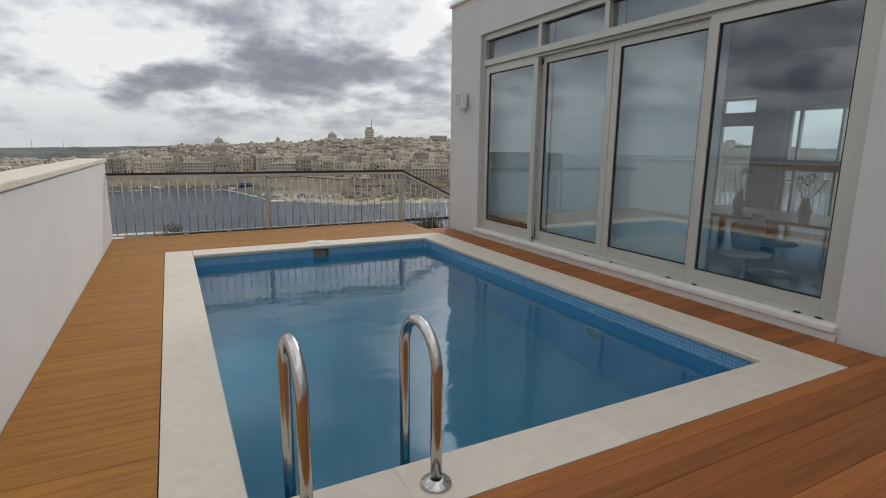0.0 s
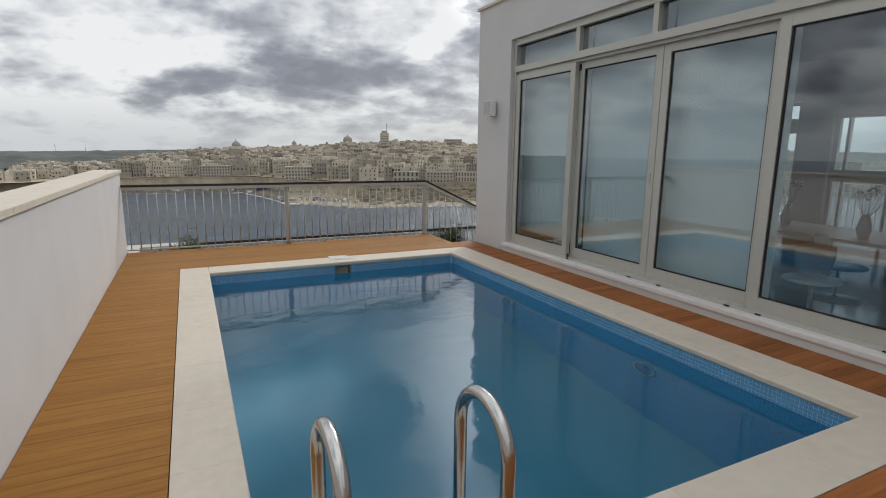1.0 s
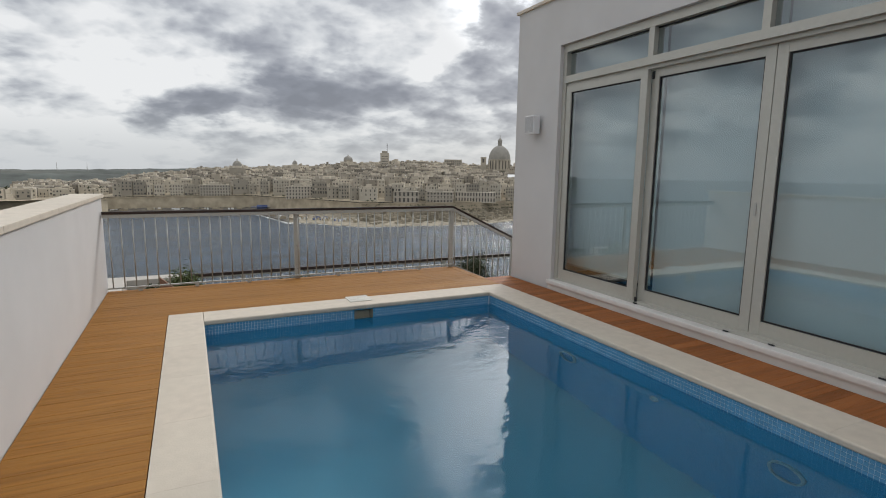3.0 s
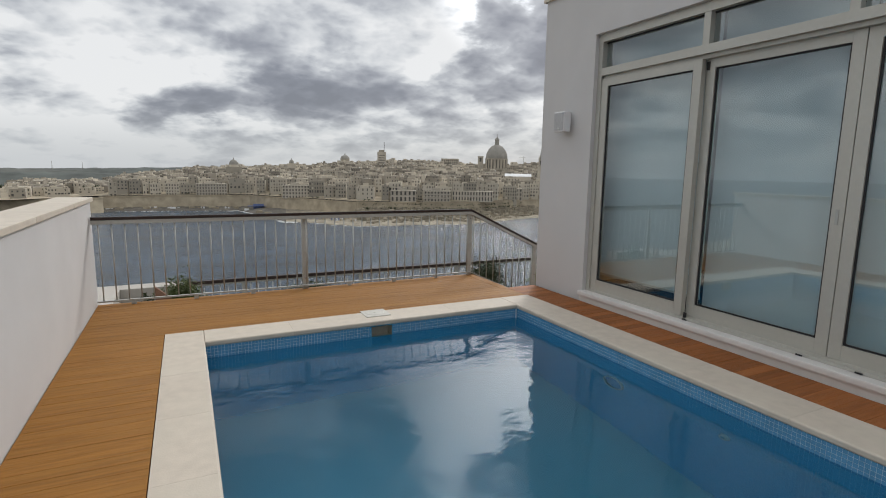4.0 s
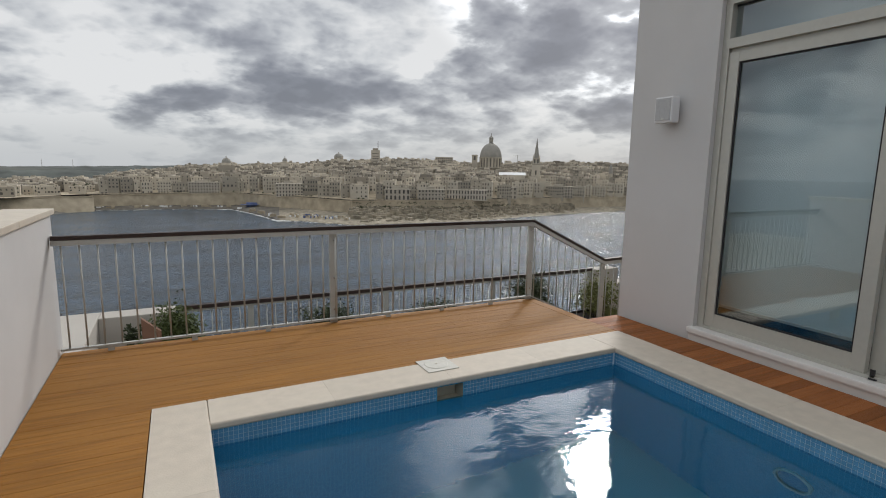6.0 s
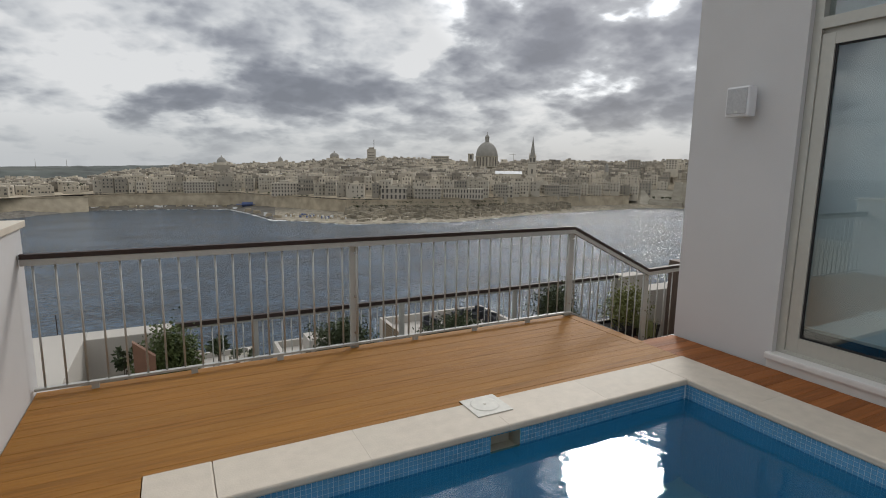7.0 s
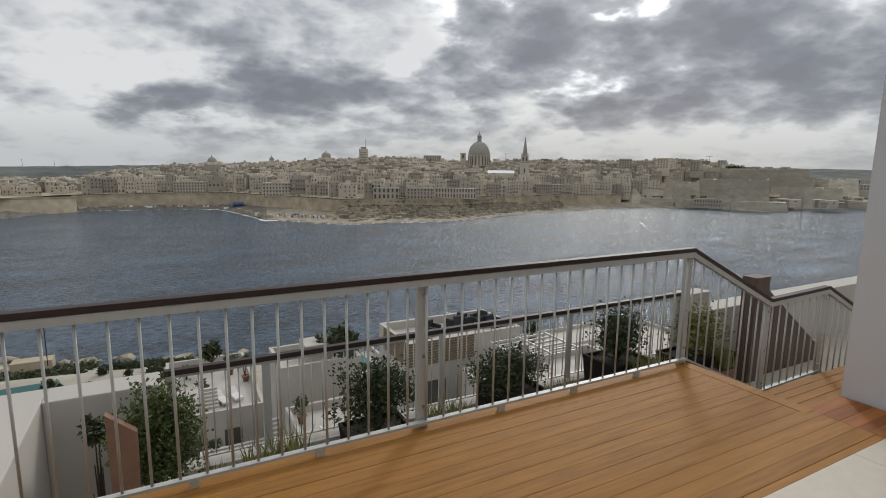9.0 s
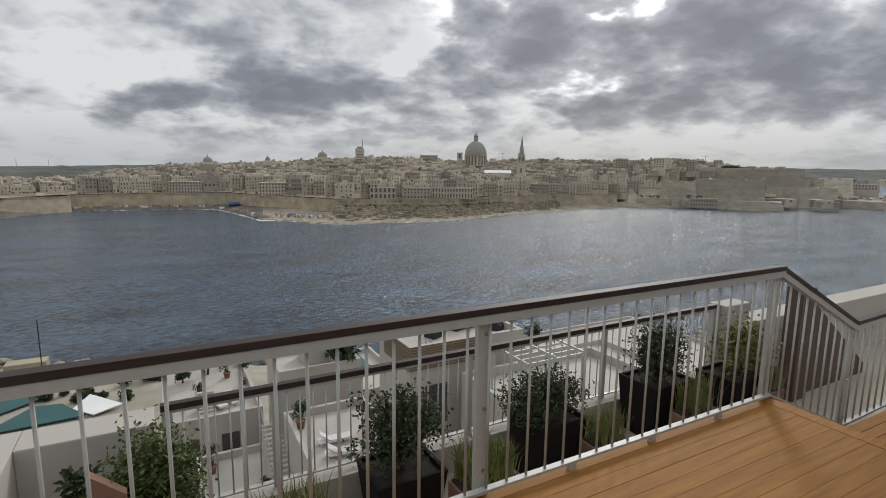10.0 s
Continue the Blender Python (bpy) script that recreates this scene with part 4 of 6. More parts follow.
for k in range(8):
    bm = boxed(0.02, 0.084, -0.011, 0.011, 0.002, 0.012); bm.transform(Matrix.Rotation(k * math.pi / 4, 4, "Z")); part("spoke", bm, "plastic", dr)


def ladder():
    la = thing("pool_ladder", "polished steel pool ladder with two arched handrails", "pool ladder", at=(0, 0, 0))
    for x in (0.635, 1.105):
        pts = [(x, 3.47, 0.0), (x, 3.47, 0.22), (x, 3.472, 0.38)]
        for k in range(13):
            a = math.pi * (1 - k / 12)
            pts.append((x, 3.615 + 0.145 * math.cos(a), 0.44 + 0.145 * math.sin(a)))
        pts += [(x, 3.76, 0.3), (x, 3.76, 0.0), (x, 3.755, -0.5), (x, 3.74, -1.1)]
        part("handrail", tube(bmesh.new(), pts, 0.0215, 18), "steel", la, smooth=True)
        part("flange", lathe(bmesh.new(), [(0.0225, 0.03), (0.034, 0.03), (0.037, 0.022), (0.055, 0.016), (0.060, 0.004), (0.060, 0.0)], 28, (x, 3.47, 0.0)), "steel", la, smooth=True)
    for z in (-0.35, -0.62, -0.9):
        part("step", boxed(0.65, 1.09, 3.71, 3.79, z - 0.02, z, 0.006), "steel", la)
    return la


ladder()

# skimmer lid, let into the coping
lid = thing("floor_hatch", "square white plastic skimmer lid let into the coping", "lid", at=(1.93, 8.52, 0.0))
part("plate", boxed(-0.112, 0.120, -0.108, 0.113, 0.003, 0.008, 0.002), "lid_plastic", lid)
part("cover", lathe(bmesh.new(), [(0, 0.0115), (0.08, 0.0115), (0.086, 0.009), (0.086, 0.007)], 32, (0, 0.01, 0)), "lid_plastic", lid)
part("finger_hole", lathe(bmesh.new(), [(0, 0.013), (0.009, 0.013), (0.010, 0.0115)], 14, (0, 0.01, 0)), "beige", lid)

# coping slabs round the pool
cop = thing("pool_coping", "cream stone coping slabs round the pool", "coping", kind="structure", at=(0, 0, 0))


def slab(x0, x1, y0, y1):
    bm = boxed(x0 + 0.0005, x1 - 0.0005, y0 + 0.0005, y1 - 0.0005, -0.04, 0.002)
    bm.edges.ensure_lookup_table()
    def inner(p): return abs(p.x - PX0) < 0.002 or abs(p.x - PX1) < 0.002 if x1 - x0 < 0.36 and y1 - y0 > 0.2 and (x1 <= PX0 or x0 >= PX1) else abs(p.y - PY0) < 0.002 or abs(p.y - PY1) < 0.002
    round_edges = [e for e in bm.edges if all(inner(v.co) for v in e.verts) and abs(e.verts[0].co.z - e.verts[1].co.z) < 1e-4]
    bmesh.ops.bevel(bm, geom=round_edges, offset=0.012, segments=3, profile=0.5, affect="EDGES")
    part("slab", bm, "coping", cop)


for x0, x1 in ((CX0, PX0), (PX1, CX1)):
    ys = [CY0, 3.98, 4.26, 4.55, 5.11, 5.71, 6.35, 7.0, 7.65, CY1] if x0 < 1 else [CY0, 4.1, 4.85, 5.6, 6.35, 7.1, 7.85, CY1]
    for a, c in zip(ys, ys[1:]):
        slab(x0, x1, a, c)
xs = [PX0, 1.0, 1.98, 2.7, PX1]
for a, c in zip(xs, xs[1:]):
    slab(a, c, CY0, PY0)
for a, c in ((PX0, 1.15), (1.15, 1.93), (1.93, 2.65), (2.65, PX1)):
    slab(a, c, PY1, CY1)

# planters, shrubs and grasses
planter((2.02, 11.68, LZ), 0.6, 0.5, 0.44)
shrub("olive_shrub", (2.02, 11.68, LZ + 0.41), (0.40, 0.30, 0.36), 3600, 0.042, 11, label="loose grey-green olive shrub in a dark planter", base_h=0.0)
planter((3.46, 11.6, LZ), 0.55, 0.5, 0.60)
shrub("dense_shrub", (3.44, 11.6, LZ + 0.57), (0.44, 0.30, 0.24), 4600, 0.036, 12, label="dense dark green shrub in a dark planter", base_h=-0.06)
planter((5.05, 11.68, LZ), 0.62, 0.5, 0.62)
shrub("olive_shrub", (5.05, 11.68, LZ + 0.59), (0.38, 0.30, 0.34), 3200, 0.042, 13, label="upright grey-green olive shrub in a tall dark planter", base_h=0.0)
planter((6.25, 11.5, LZ), 0.9, 0.5, 0.55)
shrub("yellow_shrub", (6.25, 11.5, LZ + 0.52), (0.38, 0.28, 0.30), 2200, 0.05, 14, "leaf_dry", "yellowish green shrub in a long black planter", 0.02)
shrub("laurel_shrub", (0.29, 11.25, LZ), (0.27, 0.26, 0.38), 8000, 0.034, 15, "leaf_light", label="full green laurel shrub beside the parapet", base_h=0.60)
shrub("small_shrub", (-0.08, 11.35, LZ), (0.09, 0.09, 0.15), 170, 0.05, 16, label="thin sprig of a shrub by the parapet", base_h=0.9)


def grass_tuft(at, width, height, count, seed):
    rng = random.Random(seed)
    bm = bmesh.new()
    for k in range(count):
        x, y = rng.uniform(-width, width), rng.uniform(-0.12, 0.12)
        h, lean, a = height * rng.uniform(0.6, 1.1), rng.uniform(0.05, 0.5) * height, rng.uniform(0, 6.28)
        dx, dy = math.cos(a) * lean, math.sin(a) * lean
        p = [bm.verts.new(v) for v in ((x - 0.006, y, 0), (x + 0.006, y, 0), (x + dx * 0.4 + 0.005, y + dy * 0.4, h * 0.65), (x + dx * 0.4 - 0.005, y + dy * 0.4, h * 0.65), (x + dx, y + dy, h))]
        bm.faces.new((p[0], p[1], p[2], p[3])); bm.faces.new((p[3], p[2], p[4]))
    g = part("grass_tuft", bm, "leaf_dry"); g.location = at
    return tagged(g, "tuft of yellow-green ornamental grass in the planting bed", "grass", "grasses along the kerb")


for k, (x, wd, hh) in enumerate(((1.05, 0.28, 0.36), (2.45, 0.2, 0.3), (2.65, 0.12, 0.25), (3.8, 0.2, 0.26), (5.05, 0.25, 0.34), (6.3, 0.12, 0.26), (0.6, 0.15, 0.2))):
    grass_tuft((x, 11.19, -0.985), wd * 0.8, hh * 1.1, 170, 40 + k)
    tr = thing("trough", "terracotta trough planted with grasses", "planter", "troughs along the terrace", (x, 11.19, -1.201))
    part("pot", boxed(-wd, wd, -0.12, 0.12, 0, 0.2, 0.01), "terracotta", tr); part("soil", boxed(-wd + 0.02, wd - 0.02, -0.1, 0.1, 0.2, 0.215), "soil", tr)
bm = bmesh.new()
pts = ((-0.07, -0.03), (0.09, -0.03), (0.09, 0.03), (-0.07, 0.03))
lo = [bm.verts.new((x * 0.8, y, 0)) for x, y in pts]; hi = [bm.verts.new((x, y, 1.35 - 0.9 * (x + 0.07))) for x, y in pts]
bm.faces.new(lo[::-1]); bm.faces.new(hi)
for k in range(4):
    bm.faces.new((lo[k], lo[(k + 1) % 4], hi[(k + 1) % 4], hi[k]))
b = part("terracotta_panel", bm, "terracotta"); b.location = (0.09, 10.95, LZ); tagged(b, "tapered terracotta panel with a slanted top", "panel")

b = part("end_wall", boxed(6.63, 7.12, 11.96, 12.2, LZ - 0.16, -0.30, 0.01), "villa"); tagged(b, "short white end wall of the lower railing", "wall", kind="structure")
# timber stair screen beyond the railing
sc = thing("timber_screen", "dark brown timber screen with a post and sloping top edge", "screen", at=(7.28, 11.45, LZ))
part("post", boxed(-0.13, 0.16, -0.1, 0.1, 0, 1.44, 0.006), "brown_wood", sc)
for k in range(16):
    x = 0.17 + k * 0.105
    bm = boxed(x, x + 0.10, -0.015, 0.015, 0, 1.0)
    for v in bm.verts:
        if v.co.z > 0.5:
            v.co.z = 1.32 - (v.co.x - 0.17) * 0.705
    part("board", bm, "brown_wood", sc)

# stair step and lower landing beside the house
st = thing("stair_landing", "timber step and lower landing beside the house", "landing", kind="structure", at=(0, 0, 0))
part("riser", boxed(3.705, 3.72, 8.96, 9.70, -0.19, -0.025), "deck_red", st)
for k in range(4):
    part("tread_board", boxed(3.722 + k * 0.095, 3.814 + k * 0.095, 9.025, 9.70, -0.20, -0.18, 0.002), "deck", st)
part("landing_base", boxed(3.72, 6.6, 9.03, 9.69, -1.28, -0.40), "joist", st)
for k in range(8):
    part("landing_board", boxed(4.105, 6.6, 9.03 + k * 0.085, 9.03 + k * 0.085 + 0.081, -0.385, -0.36, 0.002), "deck", st)

# ---- the villas below ----
def villa(name, x0, x1, y0, y1, z0, z1, label, windows=()):
    v = thing(name, label, "house", "white houses below the terrace", ((x0 + x1) / 2, (y0 + y1) / 2, z0))
    w, d, h = (x1 - x0) / 2, (y1 - y0) / 2, z1 - z0
    part("wall", boxed(-w, w, -d, d, 0, h - 0.5), "villa", v)
    bm = bmesh.new()
    for q in ((-w, w, -d, -d + 0.25), (-w, w, d - 0.25, d), (-w, -w + 0.25, -d + 0.25, d - 0.25), (w - 0.25, w, -d + 0.25, d - 0.25)):
        box(bm, *q, h - 0.5, h)
    part("parapet", bm, "villa", v)
    for x, z, ww, hh in windows:
        part("window", boxed(x - w, x - w + ww, -d - 0.06, -d + 0.02, z, z + hh), "dark_win", v)
    return v


WH = "white flat-roofed house with parapets below the terrace"
villa("villa", 6.6, 12.2, 41.5, 46, -32, -12.0, WH, ((0.8, 12, 0.9, 2.0), (3.2, 12, 1.2, 2.0)))
villa("villa", -0.3, 6.2, 46, 58, -32, -16.2, WH, ((1, 12.5, 1.2, 1.8), (3.6, 12.5, 1.2, 1.8)))
villa("villa", 1.5, 6.0, 35, 43, -34, -17.4, WH, ((0.6, 12, 1.2, 2.0), (2.6, 12, 1.0, 2.0)))
villa("villa", 6.3, 11.5, 29, 39, -34, -13.6, WH, ((0.6, 16.5, 0.9, 1.9), (2.4, 16.2, 1.4, 2.2), (4.2, 16.5, 0.7, 1.2)))
villa("villa", 11.9, 19.6, 32.8, 37.2, -32, -8.4, WH, ((1, 19, 1.4, 2.2), (4.4, 19, 2.0, 2.2)))
villa("villa", 14.5, 24, 24.5, 31.5, -34, -9.8, WH, ((1, 16, 1.4, 2.2), (4.4, 16, 2.0, 2.2)))
villa("villa", 24, 38, 30, 44, -34, -15.2, WH, ((1, 16, 1.4, 2.2), (5, 16, 2.0, 2.2), (9, 16, 2, 2.2)))
villa("villa", 14, 19, 48, 58, -36, -17.5, WH, ((1, 14, 1.4, 2.2),))
villa("villa", 38, 60, 38, 60, -44, -20, WH, ((3, 20, 2, 2.2), (9, 20, 2.0, 2.2), (15, 20, 2, 2.2)))
bx = part("rooftop_hut", boxed(8.6, 10.4, 43, 45, -12.49, -11.3, 0.03), "villa"); tagged(bx, "small white plant hut on a flat roof", "roof hut")
# slatted screen and seating on the roof terrace
sl = thing("slatted_screen", "pale timber slatted screen round a roof terrace", "screen", at=(11.9, 32.74, -8.4))
for k in range(9):
    part("slat", boxed(0, 4.3, -0.06, -0.02, -1.35 + k * 0.16, -1.35 + k * 0.16 + 0.10), "slat_wood", sl)
    part("slat", boxed(-0.06, -0.02, 0, 3.6, -1.35 + k * 0.16, -1.35 + k * 0.16 + 0.10), "slat_wood", sl)


def lounge_chair(at, turn):
    c = thing("lounge_chair", "dark wicker lounge chair on the roof terrace", "chair", "chairs on the roof terrace", at)
    part("seat", boxed(-0.4, 0.4, -0.4, 0.4, 0.0, 0.38, 0.03), "dark_cloth", c)
    part("backrest", boxed(-0.4, 0.4, 0.25, 0.4, 0.38, 0.8, 0.03), "dark_cloth", c)
    for s in (-1, 1):
        part("armrest", boxed(s * 0.4 - 0.06, s * 0.4 + 0.06, -0.4, 0.25, 0.38, 0.58, 0.02), "dark_cloth", c)
    c.rotation_euler = (0, 0, radians(turn))


for x, y, t in ((14.6, 35.2, 20), (16.6, 35.9, 200), (17.5, 36.1, 90), (18.5, 35.9, -70), (18.9, 34.7, 30)):
    lounge_chair((x, y, -8.9), t)
pg = thing("pergola", "pale metal pergola frame over a small roof terrace", "pergola", at=(17.0, 28.2, -10.3))
for x in (-1.8, 1.8):
    for y in (-1.4, 1.4):
        part("post", boxed(x - 0.05, x + 0.05, y - 0.05, y + 0.05, 0, 2.4), "rail_paint", pg)
for k in range(6):
    part("beam", boxed(-1.85, 1.85, -1.4 + k * 0.56 - 0.04, -1.4 + k * 0.56 + 0.04, 2.4, 2.5), "rail_paint", pg)
for k in range(3):
    part("rafter", boxed(-1.8 + k * 1.8 - 0.04, -1.8 + k * 1.8 + 0.04, -1.4, 1.4, 2.5, 2.58), "rail_paint", pg)
b = part("roof_pool", boxed(11.9, 13.4, 42.5, 47, -13.6, -13.2), "teal"); tagged(b, "narrow turquoise plunge pool beside a white house", "pool")


def canopy(name, corners, mat, label):
    """A stretched sheet on thin posts."""
    t = thing(name, label, "canopy", "canopies by the shore", (corners[0][0], corners[0][1], -30.2))
    bm = bmesh.new(); o = Vector(corners[0][:2] + (-30.2,))
    top = [bm.verts.new(Vector(c) - o) for c in corners]; low = [bm.verts.new(Vector(c) - o - Vector((0, 0, 0.12))) for c in corners]
    bm.faces.new(top); bm.faces.new(low[::-1])
    for q in range(4):
        bm.faces.new((top[q], top[(q + 1) % 4], low[(q + 1) % 4], low[q]))
    part("sheet", bm, mat, t)
    for c in corners:
        p = Vector(c) - o
        part("post", tube(bmesh.new(), [(p.x, p.y, -2.0), (p.x, p.y, p.z - 0.1)], 0.06, 6), "rail_paint", t)


canopy("teal_canopy", ((-21.5, 92.0, -28.4), (-13.9, 93.0, -28.6), (-14.0, 89.1, -28.9), (-20.5, 84.0, -29.0)), "teal_roof", "stretched teal sunshade by the shore")
canopy("teal_canopy", ((-19.0, 80.0, -28.9), (-14.8, 85.5, -28.6), (-11.9, 84.9, -28.6), (-9.0, 80.7, -28.9)), "teal_roof", "lower stretched teal sunshade by the shore")
canopy("white_canopy", ((-10.6, 83.0, -28.8), (-9.0, 85.8, -28.3), (-5.2, 81.8, -28.7), (-8.2, 80.4, -28.9)), "roof_white", "small white stretched sunshade in the garden")
b = part("shore_hut", boxed(-4.2, 4.2, -2, 2, 0, 2.6, 0.1), "lime_old"); b.location = (-30.5, 163.5, -49.6); tagged(b, "low weathered concrete hut on the shore rocks", "hut")


def garden_tree(at, r, h, seed, label="small round dark green tree"):
    rng = random.Random(seed)
    t = thing("garden_tree", label, "tree", "trees in the gardens below", at)
    bm = bmesh.new(); tube(bm, [(0, 0, 0), (0.05 * h, 0, h * 0.5), (0.02 * h, 0.03 * h, h)], [0.09 * r + 0.05, 0.07 * r + 0.03, 0.03], 7)
    branches(bm, rng, (0.03 * h, 0, h * 0.6), h * 0.6, r * 0.7, 5, 0.05)
    part("trunk", bm, "bark", t)
    part("crown", leaf_mesh(bmesh.new(), rng, (0, 0, h + r * 0.4), (r, r, r * 0.75), 700, 0.28 * r + 0.1), "leaf", t)
    return t


garden_tree((3.2, 55.5, -16.7), 0.9, 1.4, 3)
garden_tree((1.2, 54.5, -16.7), 0.5, 0.5, 4)
for k in range(34):
    rng = random.Random(200 + k)
    x, y = rng.uniform(-15, 3), rng.uniform(84, 108)
    garden_tree((x, y, near_ground(x, y) - 0.1), rng.uniform(0.4, 1.1), rng.uniform(0.1, 0.5), 300 + k, "low dark green garden shrub")
b = part("lattice_mast", tube(bmesh.new(), [(0, 0, 0), (0, 0, 12)], 0.12, 6), "rail_wood"); b.location = (-27, 160, -48); tagged(b, "slim dark mast on the near shore", "mast")


def potted_tree(at, r, h, seed, pot="terracotta"):
    rng = random.Random(seed)
    t = thing("potted_tree", "small leafy tree in a pot on a roof terrace", "potted plant", "potted trees on the roofs", at)
    part("pot", lathe(bmesh.new(), [(0, 0), (0.2, 0), (0.28, 0.45), (0.31, 0.45), (0.31, 0.5), (0.26, 0.5), (0.25, 0.44), (0, 0.44)], 14), pot, t)
    part("trunk", branches(bmesh.new(), rng, (0, 0, 0.44), h, r * 0.6, 5, 0.03), "bark", t)
    part("crown", leaf_mesh(bmesh.new(), rng, (0, 0, 0.44 + h), (r, r, r * 0.8), 420, 0.16), "leaf", t)


for k, (x, y, z, r, h) in enumerate(((4.6, 54.0, -16.7, 0.7, 1.0), (5.6, 52.0, -16.7, 0.6, 1.3), (2.2, 50.0, -16.7, 0.5, 0.6), (2.3, 41.5, -17.9, 0.6, 0.9), (4.9, 37.0, -17.9, 0.5, 0.6),
                                     (7.0, 37.5, -14.1, 0.6, 0.8), (10.6, 30.5, -14.1, 0.5, 0.6), (13.6, 33.6, -9.9, 0.5, 0.5), (21.0, 33.4, -9.9, 0.6, 0.6), (15.2, 25.4, -13.7, 0.7, 0.9), (22.8, 30.5, -13.7, 0.7, 0.9), (19.5, 25.4, -13.7, 0.6, 0.7), (26, 31, -15.7, 0.8, 1.0), (31, 31.5, -15.7, 0.9, 1.1))):
    potted_tree((x, y, z), r, h, 500 + k)


def garden_stair(at, steps, width, turn):
    t = thing("garden_stair", "pale concrete stair with a thin metal rail", "stair", "stairs between the roofs", at)
    for k in range(steps):
        part("step", boxed(0, width, k * 0.28, k * 0.28 + 0.30, -0.3, k * 0.17 + 0.17), "villa", t)
    part("handrail", tube(bmesh.new(), [(0.03, 0, 1.0), (0.03, steps * 0.28, 1.0 + steps * 0.17)], 0.03, 6), "rail_paint", t)
    for k in range(0, steps, 3):
        part("baluster", tube(bmesh.new(), [(0.03, k * 0.28 + 0.1, k * 0.17), (0.03, k * 0.28 + 0.1, k * 0.17 + 1.02)], 0.018, 6), "rail_paint", t)
    t.rotation_euler = (0, 0, radians(turn))


garden_stair((5.2, 35.4, -17.9), 18, 1.1, 0)
garden_stair((1.9, 46.4, -16.7), 8, 1.2, 0)
garden_stair((13.2, 30.0, -15.5), 14, 1.1, 10)


def sunbed(at, turn):
    t = thing("sunbed", "white sunbed with pale mattress", "sunbed", "sunbeds on the roofs", at)
    part("frame", boxed(-0.33, 0.33, -0.95, 0.95, 0.22, 0.28), "white_shell", t)
    for sx in (-0.28, 0.28):
        for sy in (-0.8, 0.8):
            part("leg", boxed(sx - 0.025, sx + 0.025, sy - 0.025, sy + 0.025, 0, 0.22), "white_shell", t)
    bm = boxed(-0.31, 0.31, -0.93, 0.3, 0.28, 0.35, 0.02); part("mattress", bm, "sill", t)
    bm = boxed(-0.31, 0.31, 0.0, 0.66, 0.0, 0.07, 0.02); bm.transform(Matrix.Translation((0, 0.3, 0.28)) @ Matrix.Rotation(radians(35), 4, "X")); part("backrest", bm, "sill", t)
    t.rotation_euler = (0, 0, radians(turn))


for x, y, z, a in ((3.4, 48.6, -16.7, 20), (4.4, 48.9, -16.7, 15), (8.3, 33.5, -14.1, 80), (8.3, 35.0, -14.1, 85), (17.5, 29.8, -13.7, -20), (27.5, 36, -15.7, 30), (28.6, 36, -15.7, 30)):
    sunbed((x, y, z), a)
for k, (x, y, z) in enumerate(((5.0, 56.2, -16.7), (9.4, 31.0, -14.1), (25.5, 40, -15.7))):
    t = thing("timber_bench", "slatted timber bench on a roof terrace", "bench", "benches on the roofs", (x, y, z))
    for j in range(4):
        part("slat", boxed(-0.9, 0.9, j * 0.11, j * 0.11 + 0.09, 0.40, 0.44), "beige", t)
    for sx in (-0.8, 0.8):
        part("leg", boxed(sx - 0.04, sx + 0.04, 0, 0.42, 0, 0.40), "beige", t)
# shore rocks
bm = bmesh.new(); rng = random.Random(7)
for k in range(420):
    x = rng.uniform(-150, 160); y = 150 - 0.35 * x + rng.uniform(-14, 9); r = rng.uniform(0.6, 2.6)
    s = bmesh.ops.create_icosphere(bm, subdivisions=1, radius=r, matrix=Matrix.Translation((x, y, -49.4 + rng.uniform(-0.4, 0.4))))["verts"]
    for v in s:
        v.co.z = -49.5 + (v.co.z + 49.5) * 0.5 + rng.uniform(-0.2, 0.2) * r; v.co.x += rng.uniform(-0.25, 0.25) * r
tagged(part("shore_rocks", bm, "rock"), "low pale brown rocks along the near shore", "rocks", kind="stuff")
bm = bmesh.new(); rng = random.Random(8)
for k in range(150):
    x, y = rng.uniform(-60, 8), rng.uniform(112, 152)
    leaf_mesh(bm, rng, (x, y, near_ground(x, y) + 0.5), (rng.uniform(1.2, 3.4), rng.uniform(0.8, 2), 0.8), 60, 0.8)

tagged(part("shore_scrub", bm, "leaf"), "low green scrub along the near shore", "scrub", kind="stuff")

# ---- the city across the water ----
EYE = (0.4, 8.0)


def far(az, d):
    a = radians(az)
    return EYE[0] + d * math.sin(a), EYE[1] + d * math.cos(a)


def lerp_table(x, rows):
    for (a, va), (c, vc) in zip(rows, rows[1:]):
        if x <= c:
            t = max(0.0, (x - a) / (c - a)); return va + (vc - va) * t
    return rows[-1][1]


SHORE = ((-20, 572), (-12, 609), (-7, 670), (-2, 664), (4.8, 648), (9.3, 512), (17.3, 462), (29.6, 493), (38.2, 598), (49, 753), (52.9, 772), (60.2, 768), (69, 1090), (80, 1300))
WALLD = ((-20, 580), (-12.8, 615), (-7.9, 690), (-1.6, 684), (5.8, 668), (7.2, 640), (16.9, 540), (29.2, 552), (37, 640), (42, 700), (50, 800), (58, 860))
RIDGE = ((-20, -1.5), (-7, -1.3), (-4, -0.6), (0, -0.25), (4.6, -0.05), (11.6, 0.2), (15.5, 0.55), (19.5, 0.75), (23.4, 0.85), (28, 0.6), (32, 0.55), (36, 0.7), (41.5, 0.75), (47, 0.75), (52, 1.0), (56, 0.55), (60, -0.4))
WALL_TOP = ((-20, -31), (-8, -34.5), (6, -32.5), (17, -33.5), (30, -32), (42, -33.5), (60, -36))


